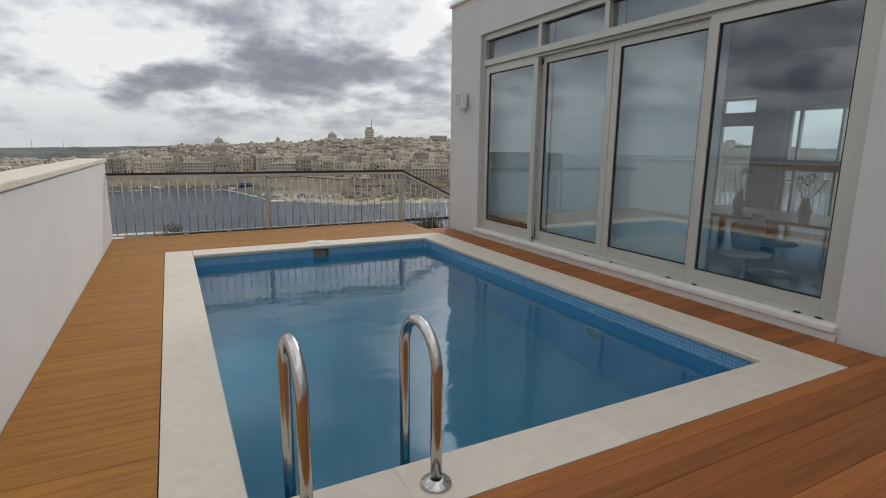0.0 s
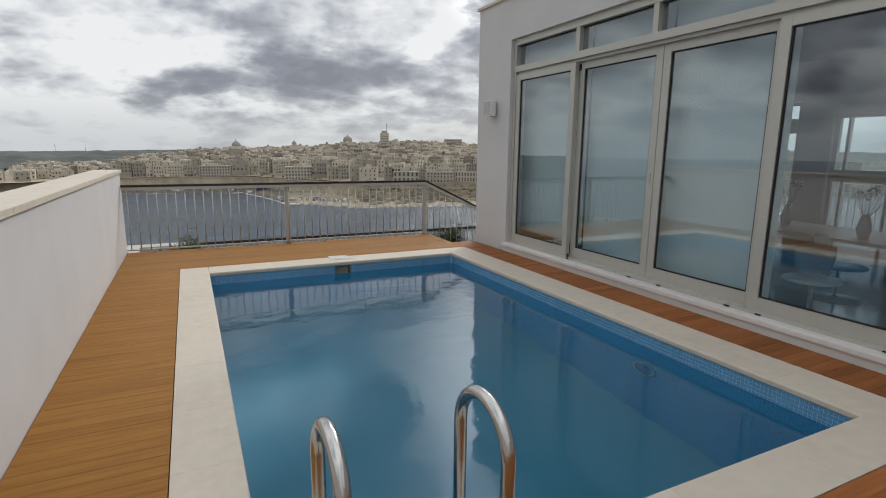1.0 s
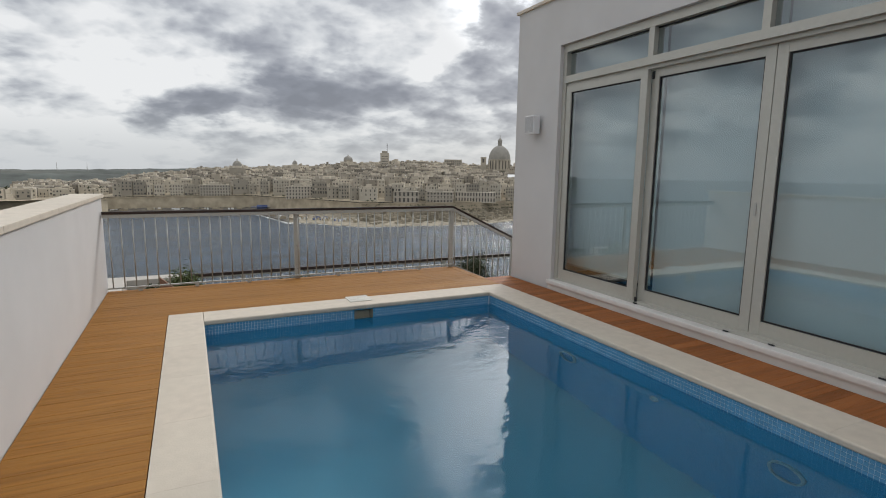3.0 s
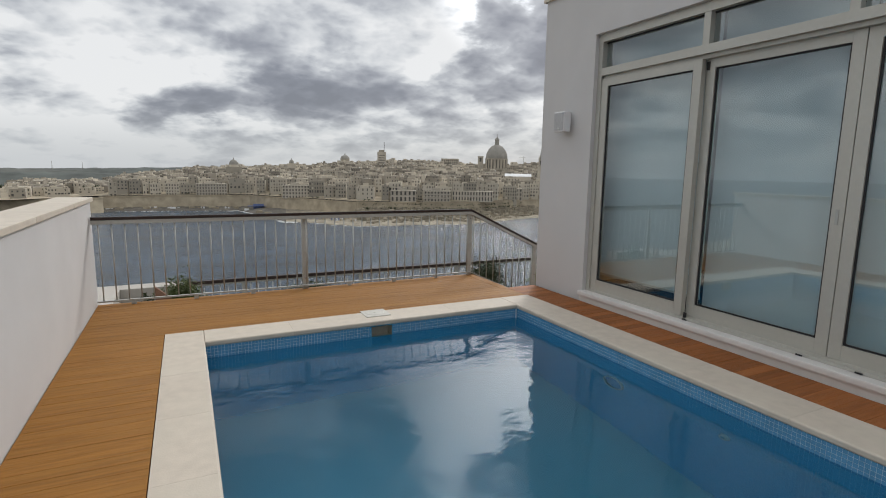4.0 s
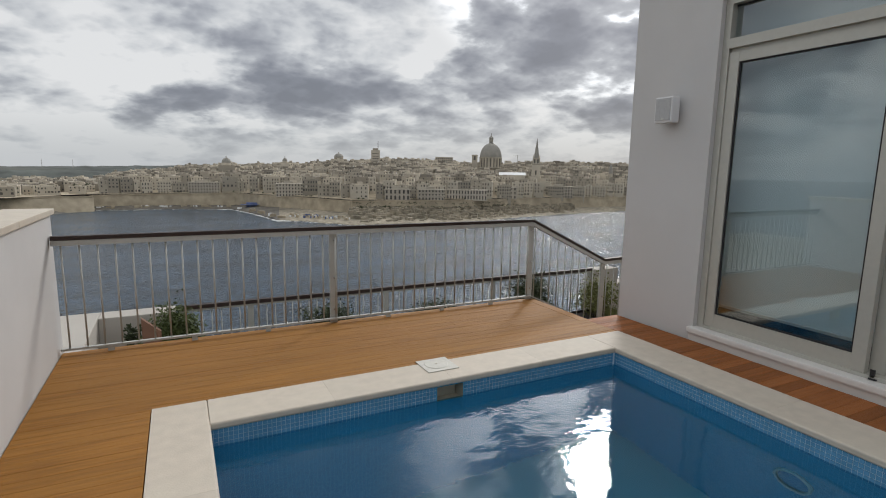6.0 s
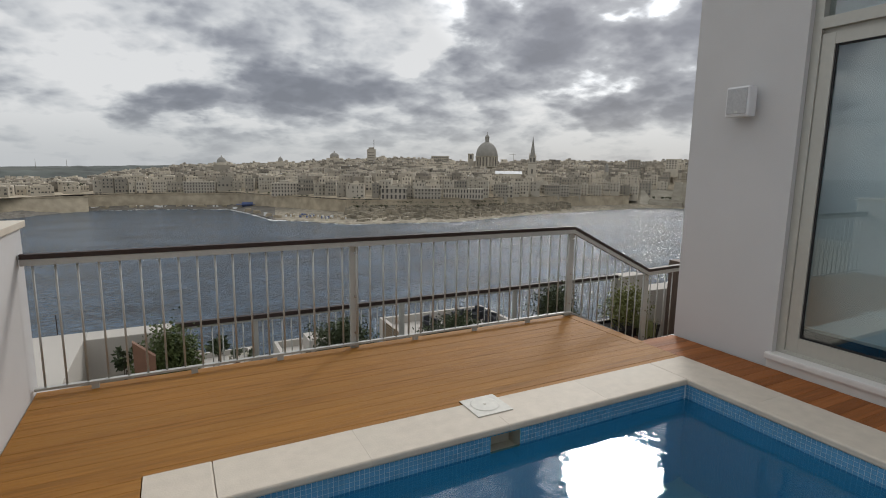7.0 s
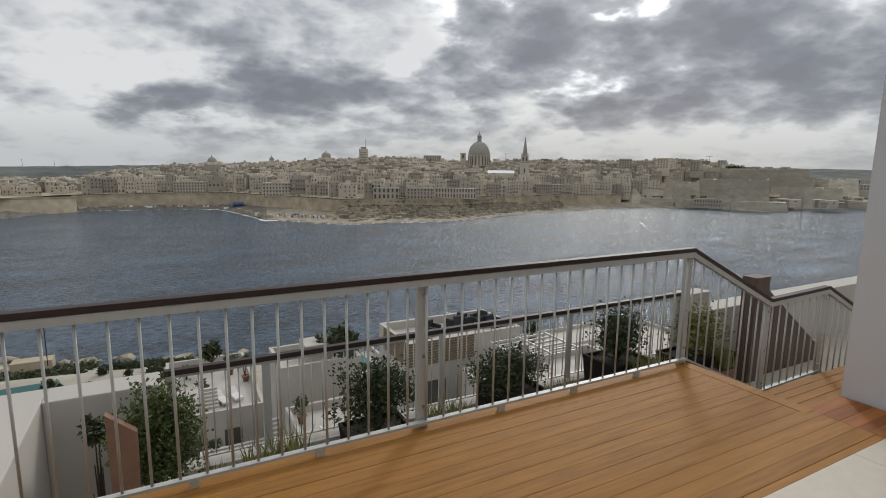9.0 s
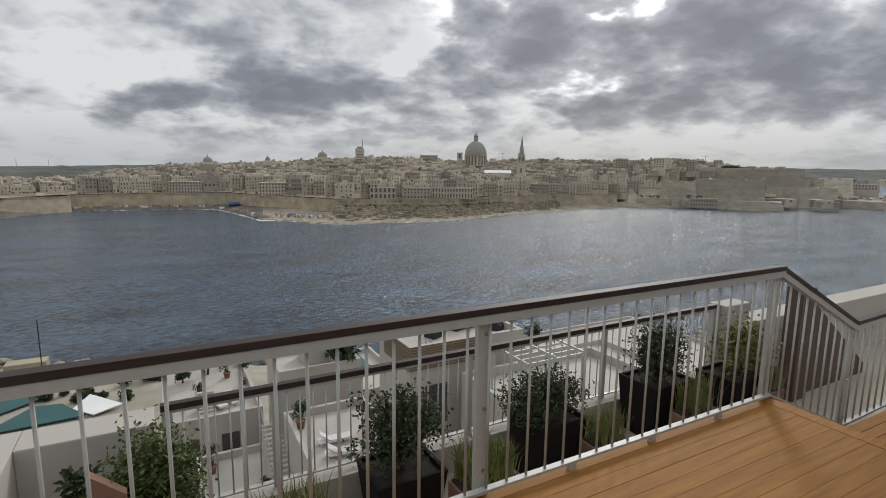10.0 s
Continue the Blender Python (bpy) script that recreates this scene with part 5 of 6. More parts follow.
def roof_z(az, d):
    """Height of the roofs over the slope from the sea wall up to the ridge."""
    d0 = lerp_table(az, WALLD) + 14
    t = min(1.0, max(0.0, (d - d0) / (1010 - d0)))
    front = lerp_table(az, WALL_TOP) + 15.5
    ridge = 1.4 + 1010 * math.tan(radians(lerp_table(az, RIDGE)))
    return front + (ridge - front) * t ** 0.8


# rocky shore platform and hill body
def sheet(name, azs, ds, height, mat, label, category):
    bm = bmesh.new()
    grid = [[bm.verts.new((*far(az, d), height(az, d, k))) for k, d in enumerate(ds(az))] for az in azs]
    for r0, r1 in zip(grid, grid[1:]):
        for k in range(len(r0) - 1):
            bm.faces.new((r0[k], r1[k], r1[k + 1], r0[k + 1]))
    return tagged(part(name, bm, mat), label, category, kind="structure")


def shore_ds(az):
    s, w = lerp_table(az, SHORE) + 6 * noise.noise((az * 1.1, 0.3, 0)) + 2.5 * noise.noise((az * 5, 3, 0)), lerp_table(az, WALLD) + 6
    return [s - 3, s, s + 3] + [s + 3 + (max(w, s + 12) - s - 3) * k / 7 for k in range(1, 8)]


def shore_z(az, d, k): return (-52, -50.2, -49.2)[k] + 0.7 * noise.noise((az * 6, k, 0)) if k < 3 else -49 + 0.55 * (k - 2) + 1.1 * noise.noise((az * 4, k * 0.9, 2))


sheet("shore_ground", [9.5 + 0.25 * k for k in range(252)], shore_ds, shore_z, "rock", "pale rocky foreshore below the sea wall", "shore")
sheet("shore_ledge", [-20 + 0.25 * k for k in range(119)], shore_ds, shore_z, "wet_rock", "dark wet rock ledge at the foot of the sea wall", "shore")
sheet("ground_city", [-22 + 1.0 * k for k in range(84)], lambda az: [lerp_table(az, WALLD) + 8] + [lerp_table(az, WALLD) + 8 + 60 * k for k in range(1, 16)],
      lambda az, d, k: min(roof_z(az, d) - 15, 8) - (30 if k > 9 else 0), "lime_old", "hill under the city", "hill")


def wall_run(name, azs, dist, top, label, batter=3.0, bottom=-50):
    """A battered sea wall following the given bearings."""
    bm = bmesh.new(); rows = []
    for az in azs:
        d, z = dist(az), top(az)
        rows.append([bm.verts.new((*far(az, dd), zz)) for dd, zz in ((d - batter, bottom), (d - 0.3, z - 1.6), (d - 0.7, z - 1.5), (d - 0.7, z - 1.2), (d, z - 1.2), (d, z), (d + 1.6, z), (d + 1.6, z - 2), (d + 14, z - 2), (d + 14, bottom))])
    for a, c in zip(rows, rows[1:]):
        for k in range(len(a) - 1):
            bm.faces.new((a[k], c[k], c[k + 1], a[k + 1]))
    bm.faces.new(rows[0]); bm.faces.new(rows[-1][::-1])
    return tagged(part(name, bm, "lime_old"), label, "sea wall", kind="structure")


def span(a, c, n): return [a + (c - a) * k / n for k in range(n + 1)]


wall_run("wall_bastion_west", span(-20, -6.9, 16), lambda a: 606 + (a + 20) * 4.6, lambda a: -31.0 - (a + 20) * 0.25, "tall weathered limestone bastion above the water", 9.0)
wall_run("wall_curtain_west", span(-7.2, 6.0, 16), lambda a: lerp_table(a, WALLD), lambda a: lerp_table(a, WALL_TOP), "long weathered limestone sea wall")
wall_run("wall_curtain_mid", span(5.8, 17.2, 14), lambda a: lerp_table(a, WALLD) - 0.7, lambda a: lerp_table(a, WALL_TOP), "long weathered limestone sea wall")
wall_run("wall_curtain_terrace", span(17.0, 34.5, 20), lambda a: lerp_table(a, WALLD), lambda a: lerp_table(a, WALL_TOP), "limestone sea wall with ledges")
wall_run("wall_curtain_east", span(34.2, 47, 14), lambda a: lerp_table(a, WALLD) - 0.7, lambda a: lerp_table(a, WALL_TOP), "limestone sea wall")
# ledges of broken rock below the terrace wall
hp = Heap(); rng = random.Random(21)
for k in range(520):
    az = rng.uniform(17, 41); s, w = lerp_table(az, SHORE), lerp_table(az, WALLD)
    t = rng.random() ** 0.7; d = s + 8 + (w - 4 - s - 8) * t
    x, y = far(az, d); z = -49 + 7.5 * t + rng.uniform(-0.6, 0.6)
    hp.box(x, y, z - 3, z + rng.uniform(0.5, 2.2) * (0.5 + t), rng.uniform(3, 10), rng.uniform(2, 5), -radians(az) + rng.uniform(-0.4, 0.4), 0, 0.8)
ob = new("rock_ledges", hp.mesh("rock_ledges", ["rock"])); tagged(ob, "broken ledges of pale rock under the sea wall", "rocks", kind="stuff")

# surf along the foreshore
bm = bmesh.new(); rng = random.Random(77)
for k in range(260):
    az = rng.choice((rng.uniform(4, 10.5), rng.uniform(4, 10.5), rng.uniform(10, 36), rng.uniform(-7, 4)))
    d = lerp_table(az, SHORE) + 6 * noise.noise((az * 1.1, 0.3, 0)) + 2.5 * noise.noise((az * 5, 3, 0)) - rng.uniform(1.5, 9 if az < 10.5 else 4)
    x, y = far(az, d); a, L, W = -radians(az) + rng.uniform(-0.3, 0.3), rng.uniform(2, 9), rng.uniform(0.4, 1.4) * (1.8 if 4 < az < 10.5 else 1)
    ring = [(math.cos(q) * L / 2 * rng.uniform(0.6, 1), math.sin(q) * W * rng.uniform(0.5, 1)) for q in (2 * math.pi * j / 7 for j in range(7))]
    bm.faces.new([bm.verts.new((x + u * math.cos(a) - v * math.sin(a), y + u * math.sin(a) + v * math.cos(a), -49.95 + rng.uniform(0, 0.04))) for u, v in ring])
tagged(part("surf", bm, "roof_white"), "broken white surf along the rocks", "surf", kind="stuff")

# houses of the two front rows
WIN = boxed(-0.5, 0.5, -0.12, 0.06, 0, 1.0); win_mesh = mesh_of("window", WIN, "dark_win")
BALC = box(box(bmesh.new(), -0.8, 0.8, -0.9, 0, 0, 0.25), -0.75, 0.75, -0.85, 0, 0.25, 2.6); balc_mesh = mesh_of("balcony", BALC, "lime")
body_meshes = []
for k in range(6):
    rng = random.Random(60 + k)
    bm = bmesh.new(); h = 1.0
    box(bm, -0.5, 0.5, -0.5, 0.5, -0.6, 1.0)
    box(bm, -0.5, 0.5, -0.5, -0.46, 1.0, 1.05); box(bm, 0.44, 0.5, -0.46, 0.5, 1.0, 1.05)
    box(bm, -0.5, -0.44, -0.46, 0.5, 1.0, 1.05)
    x = rng.uniform(-0.2, 0.2); box(bm, x - 0.16, x + 0.16, 0.0, 0.35, 1.0, 1.0 + rng.uniform(0.1, 0.22))
    box(bm, -0.515, 0.515, -0.515, -0.5, 0.96, 0.985)
    body_meshes.append(mesh_of("wall", bm, "lime"))


def town_house(az, d, w, h, base, floors, cols, rng, k):
    x, y = far(az, d)
    t = thing("town_house", "honey limestone town house with rows of dark windows", "house", "houses above the sea wall", (x, y, base))
    t.rotation_euler = (0, 0, -radians(az) + rng.uniform(-0.12, 0.12))
    o = new("wall", body_meshes[k % 6]); o.parent = t; o.scale = (w, 11, h)
    for f in range(floors):
        for c in range(cols):
            if rng.random() < 0.12:
                continue
            o = new("window", win_mesh); o.parent = t
            o.location = (-w / 2 + w * (c + 0.5) / cols, -5.5, h * (f + 0.28) / floors)
            o.scale = (rng.choice((0.9, 1.1, 1.3)) if f else rng.choice((1.1, 2.0)), 1, h / floors * (0.42, 0.5, 0.6)[(k + f) % 3])
    for q in range(rng.randint(0, max(1, cols // 2))):
        o = new("balcony", balc_mesh); o.parent = t; o.location = (-w / 2 + w * (rng.randrange(cols) + 0.5) / cols, -5.5, h * (rng.randint(1, floors - 1) + 0.12) / floors)


rng = random.Random(5); count = 0
for row in range(2):
    az = -18 + row * 0.5
    while az < 50:
        d = lerp_table(az, WALLD) + (20 if az > -6.5 else 40) + 30 * row + rng.uniform(-2, 3)
        w = rng.uniform(7, 21)
        h = rng.uniform(9.5, 18)
        top = roof_z(az, d) + rng.uniform(-4.5, 2.5)
        if az < -6.5:
            h = rng.uniform(5, 9); top = -32 + h
        step = math.degrees(w / d)
        town_house(az + step / 2, d, w * rng.uniform(0.88, 0.99), h, top - h, max(2, round(h / 3.9)), max(2, int(w / rng.uniform(2.5, 4.2))), rng, count)
        az += step * ((1.35 if rng.random() < 0.22 else 1.0) if az > -6.5 else rng.uniform(1.2, 2.4)); count += 1

# larger fronts standing on the sea wall
def palace(az, w, h, floors, cols, arched, label):
    d = lerp_table(az, WALLD) + 13; x, y = far(az, d); base = lerp_table(az, WALL_TOP) - 1
    t = thing("palace", label, "building", "large fronts above the sea wall", (x, y, base)); t.rotation_euler = (0, 0, -radians(az))
    part("wall", boxed(-w / 2, w / 2, -5, 5, 0, h), "palace_stone", t)
    part("cornice", boxed(-w / 2 - 0.5, w / 2 + 0.5, -5.6, -5, h - 0.9, h - 0.3), "palace_stone", t)
    part("string_course", boxed(-w / 2 - 0.2, w / 2 + 0.2, -5.3, -5, h * 0.46, h * 0.46 + 0.4), "palace_stone", t)
    part("roof_hut", boxed(-w * 0.2, w * 0.12, -1, 4, h, h + 2.6), "palace_stone", t)
    for f in range(floors):
        for c in range(cols):
            cx, z0, hh, ww = -w / 2 + w * (c + 0.5) / cols, h * (f + 0.16) / floors + 0.4, h / floors * 0.56, w / cols * 0.42
            bm = boxed(cx - ww / 2, cx + ww / 2, -5.1, -4.9, z0, z0 + hh)
            if arched:
                ring = [(cx + ww / 2 * math.cos(q), z0 + hh + ww / 2 * math.sin(q)) for q in (math.pi * k / 8 for k in range(9))]
                va = [bm.verts.new((px, -5.1, pz)) for px, pz in ring]; bm.faces.new(va)
            part("window", bm, "dark_win", t)


palace(22.0, 27, 12.5, 2, 6, True, "pale limestone palace front with two rows of arched openings")
palace(25.7, 28, 12.0, 3, 8, False, "plain broad limestone front with small windows")
palace(29.6, 44, 11.5, 2, 14, True, "long limestone arcade with two rows of arches")
palace(34.0, 22, 14.0, 3, 5, False, "tall limestone front with deep windows")
palace(10.6, 30, 15.0, 4, 9, False, "grey limestone apartment front with rows of windows")
palace(2.4, 34, 14.0, 4, 11, False, "honey limestone apartment front with rows of windows")
palace(39.5, 34, 15.0, 4, 10, False, "honey limestone tenement front with rows of windows")

# the mass of houses behind
hp = Heap(); rng = random.Random(6)
for row in range(26):
    az = -14 + rng.uniform(0, 1)
    while az < 58:
        d0 = lerp_table(az, WALLD) + 85
        d = d0 + row * 17 + rng.uniform(-8, 8)
        w = rng.uniform(7, 19)
        step = math.degrees(w / d)
        if d < 1090 and not (az < -6.5 and (row < 1 or rng.random() < 0.25)):
            x, y = far(az + step / 2, d)
            top = roof_z(az, d) + rng.gauss(-0.5, 1.7) - (3 if az < 0 else 0); yaw = -radians(az) + rng.uniform(-0.5, 0.5)
            dep = rng.uniform(9, 14)
            hp.box(x, y, top - 24, top, w, dep, yaw, 0)
            if rng.random() < 0.75:
                hp.box(x + rng.uniform(-w, w) * 0.25, y + rng.uniform(-2, 3), top, top + rng.uniform(1.2, 3.4), rng.uniform(2.5, 6), rng.uniform(3, 5), yaw, 0)
            if rng.random() < 0.3:
                hp.box(x + rng.uniform(-w, w) * 0.3, y - 1, top, top + rng.uniform(0.8, 1.6), 1.2, 1.2, yaw, 3 if rng.random() < 0.25 else 0)
            c, s = math.cos(yaw), math.sin(yaw)
            cols = int(w / 3.2)
            for f in range(3):
                for q in range(cols):
                    if rng.random() < 0.3:
                        continue
                    lx, ly = -w / 2 + w * (q + 0.5) / cols, -dep / 2 - 0.03
                    zz = top - 3.2 - f * 3.7
                    hp.box(x + lx * c - ly * s, y + lx * s + ly * c, zz, zz + rng.uniform(1.4, 2.1), rng.uniform(0.9, 1.4), 0.2, yaw, 1)
        az += step * rng.uniform(1.0, 1.2)
ob = new("city_houses", hp.mesh("city_houses", ["lime_many", "dark_win", "lead", "roof_white"]))
tagged(ob, "crowded honey limestone houses climbing to the ridge", "houses", kind="stuff")


# landmarks
def place(t, az, d, z):
    x, y = far(az, d); t.location = (x, y, z); t.rotation_euler = (0, 0, -radians(az))
    return t


def z_at(el, d): return 1.4 + d * math.tan(radians(el))


D = 830.0
ch = place(thing("domed_church", "limestone church with a large ribbed dome and lantern", "church"), 32.05, D, 0)
R = D * math.tan(radians(1.17)); zb, zs, zt, zl = z_at(0.05, D), z_at(1.22, D), z_at(2.71, D), z_at(3.78, D)
part("nave", boxed(-R * 1.25, R * 1.25, -R * 0.6, R * 2, zb - 26, zb), "lime", ch)
part("drum", lathe(bmesh.new(), [(R * 0.98, zb), (R * 0.98, zs - 1), (R * 1.06, zs - 0.8), (R * 1.06, zs)], 40), "lime", ch)
for k in range(20):
    a = 2 * math.pi * k / 20
    bm = boxed(-0.55, 0.55, -0.5, 0.4, zb + 2, zs - 2); bm.transform(Matrix.Rotation(a, 4, "Z") @ Matrix.Translation((0, -R * 0.98, 0))); part("window", bm, "dark_win", ch)
    bm = boxed(-0.45, 0.45, -0.9, 0.3, zb, zs - 1); bm.transform(Matrix.Rotation(a + math.pi / 20, 4, "Z") @ Matrix.Translation((0, -R * 0.98, 0))); part("pilaster", bm, "lime", ch)
part("dome", lathe(bmesh.new(), [(R * math.cos(t), zs + (zt - zs) * math.sin(t)) for t in (math.pi / 2 * k / 12 for k in range(12))] + [(R * 0.16, zt)], 40), "lead", ch, "grey stone dome", smooth=True)
lr_ = R * 0.19
part("lantern", lathe(bmesh.new(), [(lr_ * 1.3, zt - 1.5), (lr_ * 1.2, zt), (lr_, zt), (lr_, zt + (zl - zt) * 0.45), (lr_ * 1.2, zt + (zl - zt) * 0.47), (lr_ * 0.75, zt + (zl - zt) * 0.6), (0.5, zt + (zl - zt) * 0.74), (0.35, zl), (0, zl)], 16), "lead", ch)
part("bell_tower", boxed(-R * 1.72, -R * 1.22, -3, 3, zb - 20, zs + 3.5), "lime", ch)
part("bell_tower_cornice", boxed(-R * 1.76, -R * 1.18, -3.3, 3.3, zs + 2.2, zs + 2.8), "lime", ch)
part("bell_opening", boxed(-R * 1.56, -R * 1.38, -3.15, -2.9, zs - 5, zs + 1), "dark_win", ch)

D = 720.0
stp = place(thing("spire_church", "limestone church tower with a tall pointed spire", "church"), 36.95, D, 0)
zb, zm, zt = z_at(-3.0, D), z_at(1.0, D), z_at(3.33, D)
hw = D * math.tan(radians(0.62)) * 0.72
part("tower", boxed(-hw, hw, -hw, hw, zb - 6, zm - 6), "lime", stp)
part("belfry", boxed(-hw * 0.86, hw * 0.86, -hw * 0.86, hw * 0.86, zm - 6, zm + 2.5), "lime", stp)
part("cornice", boxed(-hw * 1.06, hw * 1.06, -hw * 1.06, hw * 1.06, zm - 6.6, zm - 5.8), "lime", stp)
for x in (-hw * 0.38, hw * 0.38):
    part("belfry_opening", boxed(x - 0.9, x + 0.9, -hw * 0.86 - 0.1, -hw * 0.8, zm - 4.5, zm + 0.8), "dark_win", stp)
part("tower_window", boxed(-0.9, 0.9, -hw - 0.1, -hw + 0.1, zm - 20, zm - 14), "dark_win", stp)
for sx in (-1, 1):
    for sy in (-1, 1):
        part("pinnacle", lathe(bmesh.new(), [(0.8, zm + 2), (0.8, zm + 3.4), (0, zm + 8)], 6, (sx * hw * 0.74, sy * hw * 0.74, 0)), "lime", stp)
part("spire", lathe(bmesh.new(), [(hw * 0.66, zm + 2.5), (hw * 0.36, zm + (zt - zm) * 0.5), (0, zt)], 8), "lead", stp, "pointed stone spire")
nv = place(thing("church_nave", "long church hall with a bright white sheet roof", "church hall"), 34.2, 705.0, 0)
zz = z_at(-0.45, 705)
part("wall", boxed(-14, 20, -8, 8, zz - 22, zz - 2.4), "lime", nv)
bm = bmesh.new()
v = [bm.verts.new(p) for p in ((-14.5, -8.5, zz - 2.4), (20.5, -8.5, zz - 2.4), (20.5, 0, zz + 1.2), (-14.5, 0, zz + 1.2), (20.5, 8.5, zz - 2.4), (-14.5, 8.5, zz - 2.4))]
for q in ((0, 1, 2, 3), (3, 2, 4, 5), (0, 3, 5), (1, 4, 2)):
    bm.faces.new([v[i] for i in q])
part("roof", bm, "roof_white", nv, "bright white sheet roof")

D = 960.0
tw = place(thing("tower_block", "square concrete tower block with a thin mast", "tower"), 19.6, D, 0)
part("body", boxed(-7.8, 7.8, -7, 7, z_at(-0.8, D), z_at(1.75, D)), "palace_stone", tw)
part("cap", boxed(-5, 5, -5, 5, z_at(1.75, D), z_at(1.95, D)), "lime", tw)
part("mast", tube(bmesh.new(), [(4.5, 0, z_at(1.9, D)), (4.5, 0, z_at(2.75, D))], 0.45, 6), "rail_wood", tw)
for f in range(5):
    part("window_band", boxed(-5.6, 5.6, -7.15, -6.9, z_at(0.3, D) + f * 4.4, z_at(0.3, D) + f * 4.4 + 0.9), "dark_win", tw)


def small_dome(az, d, el_base, el_top, rr, label):
    t = place(thing("small_domed_church", label, "church"), az, d, 0)
    zb, zt = z_at(el_base, d), z_at(el_top, d)
    part("body", boxed(-rr * 1.7, rr * 1.7, -rr * 1.3, rr * 1.5, zb - 26, zb), "lime", t)
    part("drum", lathe(bmesh.new(), [(rr, zb), (rr, zb + (zt - zb) * 0.25)], 20), "lime", t)
    part("dome", lathe(bmesh.new(), [(rr * math.cos(a), zb + (zt - zb) * (0.25 + 0.55 * math.sin(a))) for a in (math.pi / 2 * k / 7 for k in range(7))] + [(rr * 0.12, zb + (zt - zb) * 0.8), (rr * 0.1, zt), (0, zt)], 20), "lead", t, "grey dome", smooth=True)


small_dome(15.7, 1000, 0.75, 1.5, 8.5, "distant church with a round grey dome")
small_dome(4.55, 820, -0.1, 0.85, 6.5, "small church with a dark dome above the houses")
small_dome(10.2, 900, 0.25, 0.9, 4.0, "small church with twin belfries above the houses")
small_dome(44.6, 800, -0.7, 0.9, 3.0, "slim limestone belfry among the houses")
for az, d, w, e0, e1, name in ((27.0, 1020, 34, 0.2, 1.15, "long palace block on the ridge"), (47.2, 900, 20, 0.4, 0.98, "tall flat block on the ridge"), (50.8, 890, 18, 0.2, 1.08, "pale concrete flats on the ridge"), (53.7, 900, 14, 0.1, 0.8, "dark unfinished flats on the ridge"), (56.0, 980, 13, 0.3, 0.9, "white flats on the ridge")):
    t = place(thing("ridge_block", name, "building", "blocks on the ridge"), az, d, 0)
    part("wall", boxed(-w / 2, w / 2, -7, 7, z_at(e0, d) - 14, z_at(e1, d)), "lime" if "white" not in name else "villa", t)
    for f in range(4):
        for c in range(int(w / 4)):
            part("window", boxed(-w / 2 + 1.2 + c * 4, -w / 2 + 3.2 + c * 4, -7.12, -6.9, z_at(e1, d) - 4 - f * 3.6, z_at(e1, d) - 2 - f * 3.6), "dark_win", t)
for az, d, el in ((34.9, 1050, 1.5), (54.9, 1080, 1.35)):
    cr = place(thing("tower_crane", "thin distant tower crane over the roofs", "crane", "cranes over the city"), az, d, 0)
    part("mast", boxed(-0.3, 0.3, -0.3, 0.3, z_at(0, d), z_at(el, d)), "lead", cr)
    part("jib", boxed(-8, 5, -0.3, 0.3, z_at(el, d) - 2.0, z_at(el, d) - 1.5), "lead", cr)


# harbour fort at the point
def bastion(name, az0, az1, d0, d1, z0, z1, label, batter=15.0):
    t = thing(name, label, "fort", "bastions of the fort")
    bm = bmesh.new()
    azs = span(az0, az1, 4)
    foot = [a + 0.28 * (k - 2) / 2 for k, a in enumerate(azs)]
    lo = [bm.verts.new((*far(a, d0 - batter), z0)) for a in foot] + [bm.verts.new((*far(a, d1 + batter), z0)) for a in reversed(azs)]
    hi = [bm.verts.new((*far(a, d0), z1)) for a in azs] + [bm.verts.new((*far(a, d1), z1)) for a in reversed(azs)]
    # pull the near point outwards so that the face is broken
    for ring in (lo, hi):
        ring[2].co = ring[2].co + (Vector((*EYE, ring[2].co.z)) - ring[2].co).normalized() * 20
    n = len(lo)
    bm.faces.new(lo[::-1]); bm.faces.new(hi)
    for k in range(n):
        bm.faces.new((lo[k], lo[(k + 1) % n], hi[(k + 1) % n], hi[k]))
    part("wall", bm, "fort", t)
    if z1 - z0 > 18:
        # string course and a parapet broken by embrasures
        bm, bp = bmesh.new(), bmesh.new()
        front = [Vector((*far(a, d0), z1)) for a in azs]
        front[2] = front[2] + (Vector((*EYE, z1)) - front[2]).normalized() * 20
        front.append(Vector((*far(az1, d1), z1)))
        for a, b in zip(front, front[1:]):
            tube(bm, [a + Vector((0, 0, -2.2)), b + Vector((0, 0, -2.2))], 0.55, 5)
            count = max(1, int((b - a).length / 13))
            for q in range(count):
                p0, p1 = a.lerp(b, q / count), a.lerp(b, (q + 0.82) / count)
                mid, way = (p0 + p1) / 2, p1 - p0
                turn = Matrix.Translation(mid) @ Matrix.Rotation(math.atan2(way.y, way.x), 4, "Z")
                w = way.length / 2
                vs = [bp.verts.new(turn @ Vector(c)) for c in ((-w, 0, -0.3), (w, 0, -0.3), (w, 3, -0.3), (-w, 3, -0.3), (-w, 0.4, 1.5), (w, 0.4, 1.5), (w, 3, 1.2), (-w, 3, 1.2))]
                for f in ((0, 1, 5, 4), (1, 2, 6, 5), (2, 3, 7, 6), (3, 0, 4, 7), (4, 5, 6, 7)):
                    bp.faces.new([vs[k] for k in f])
        part("string_course", bm, "fort", t)
        part("parapet", bp, "fort", t)
    return t


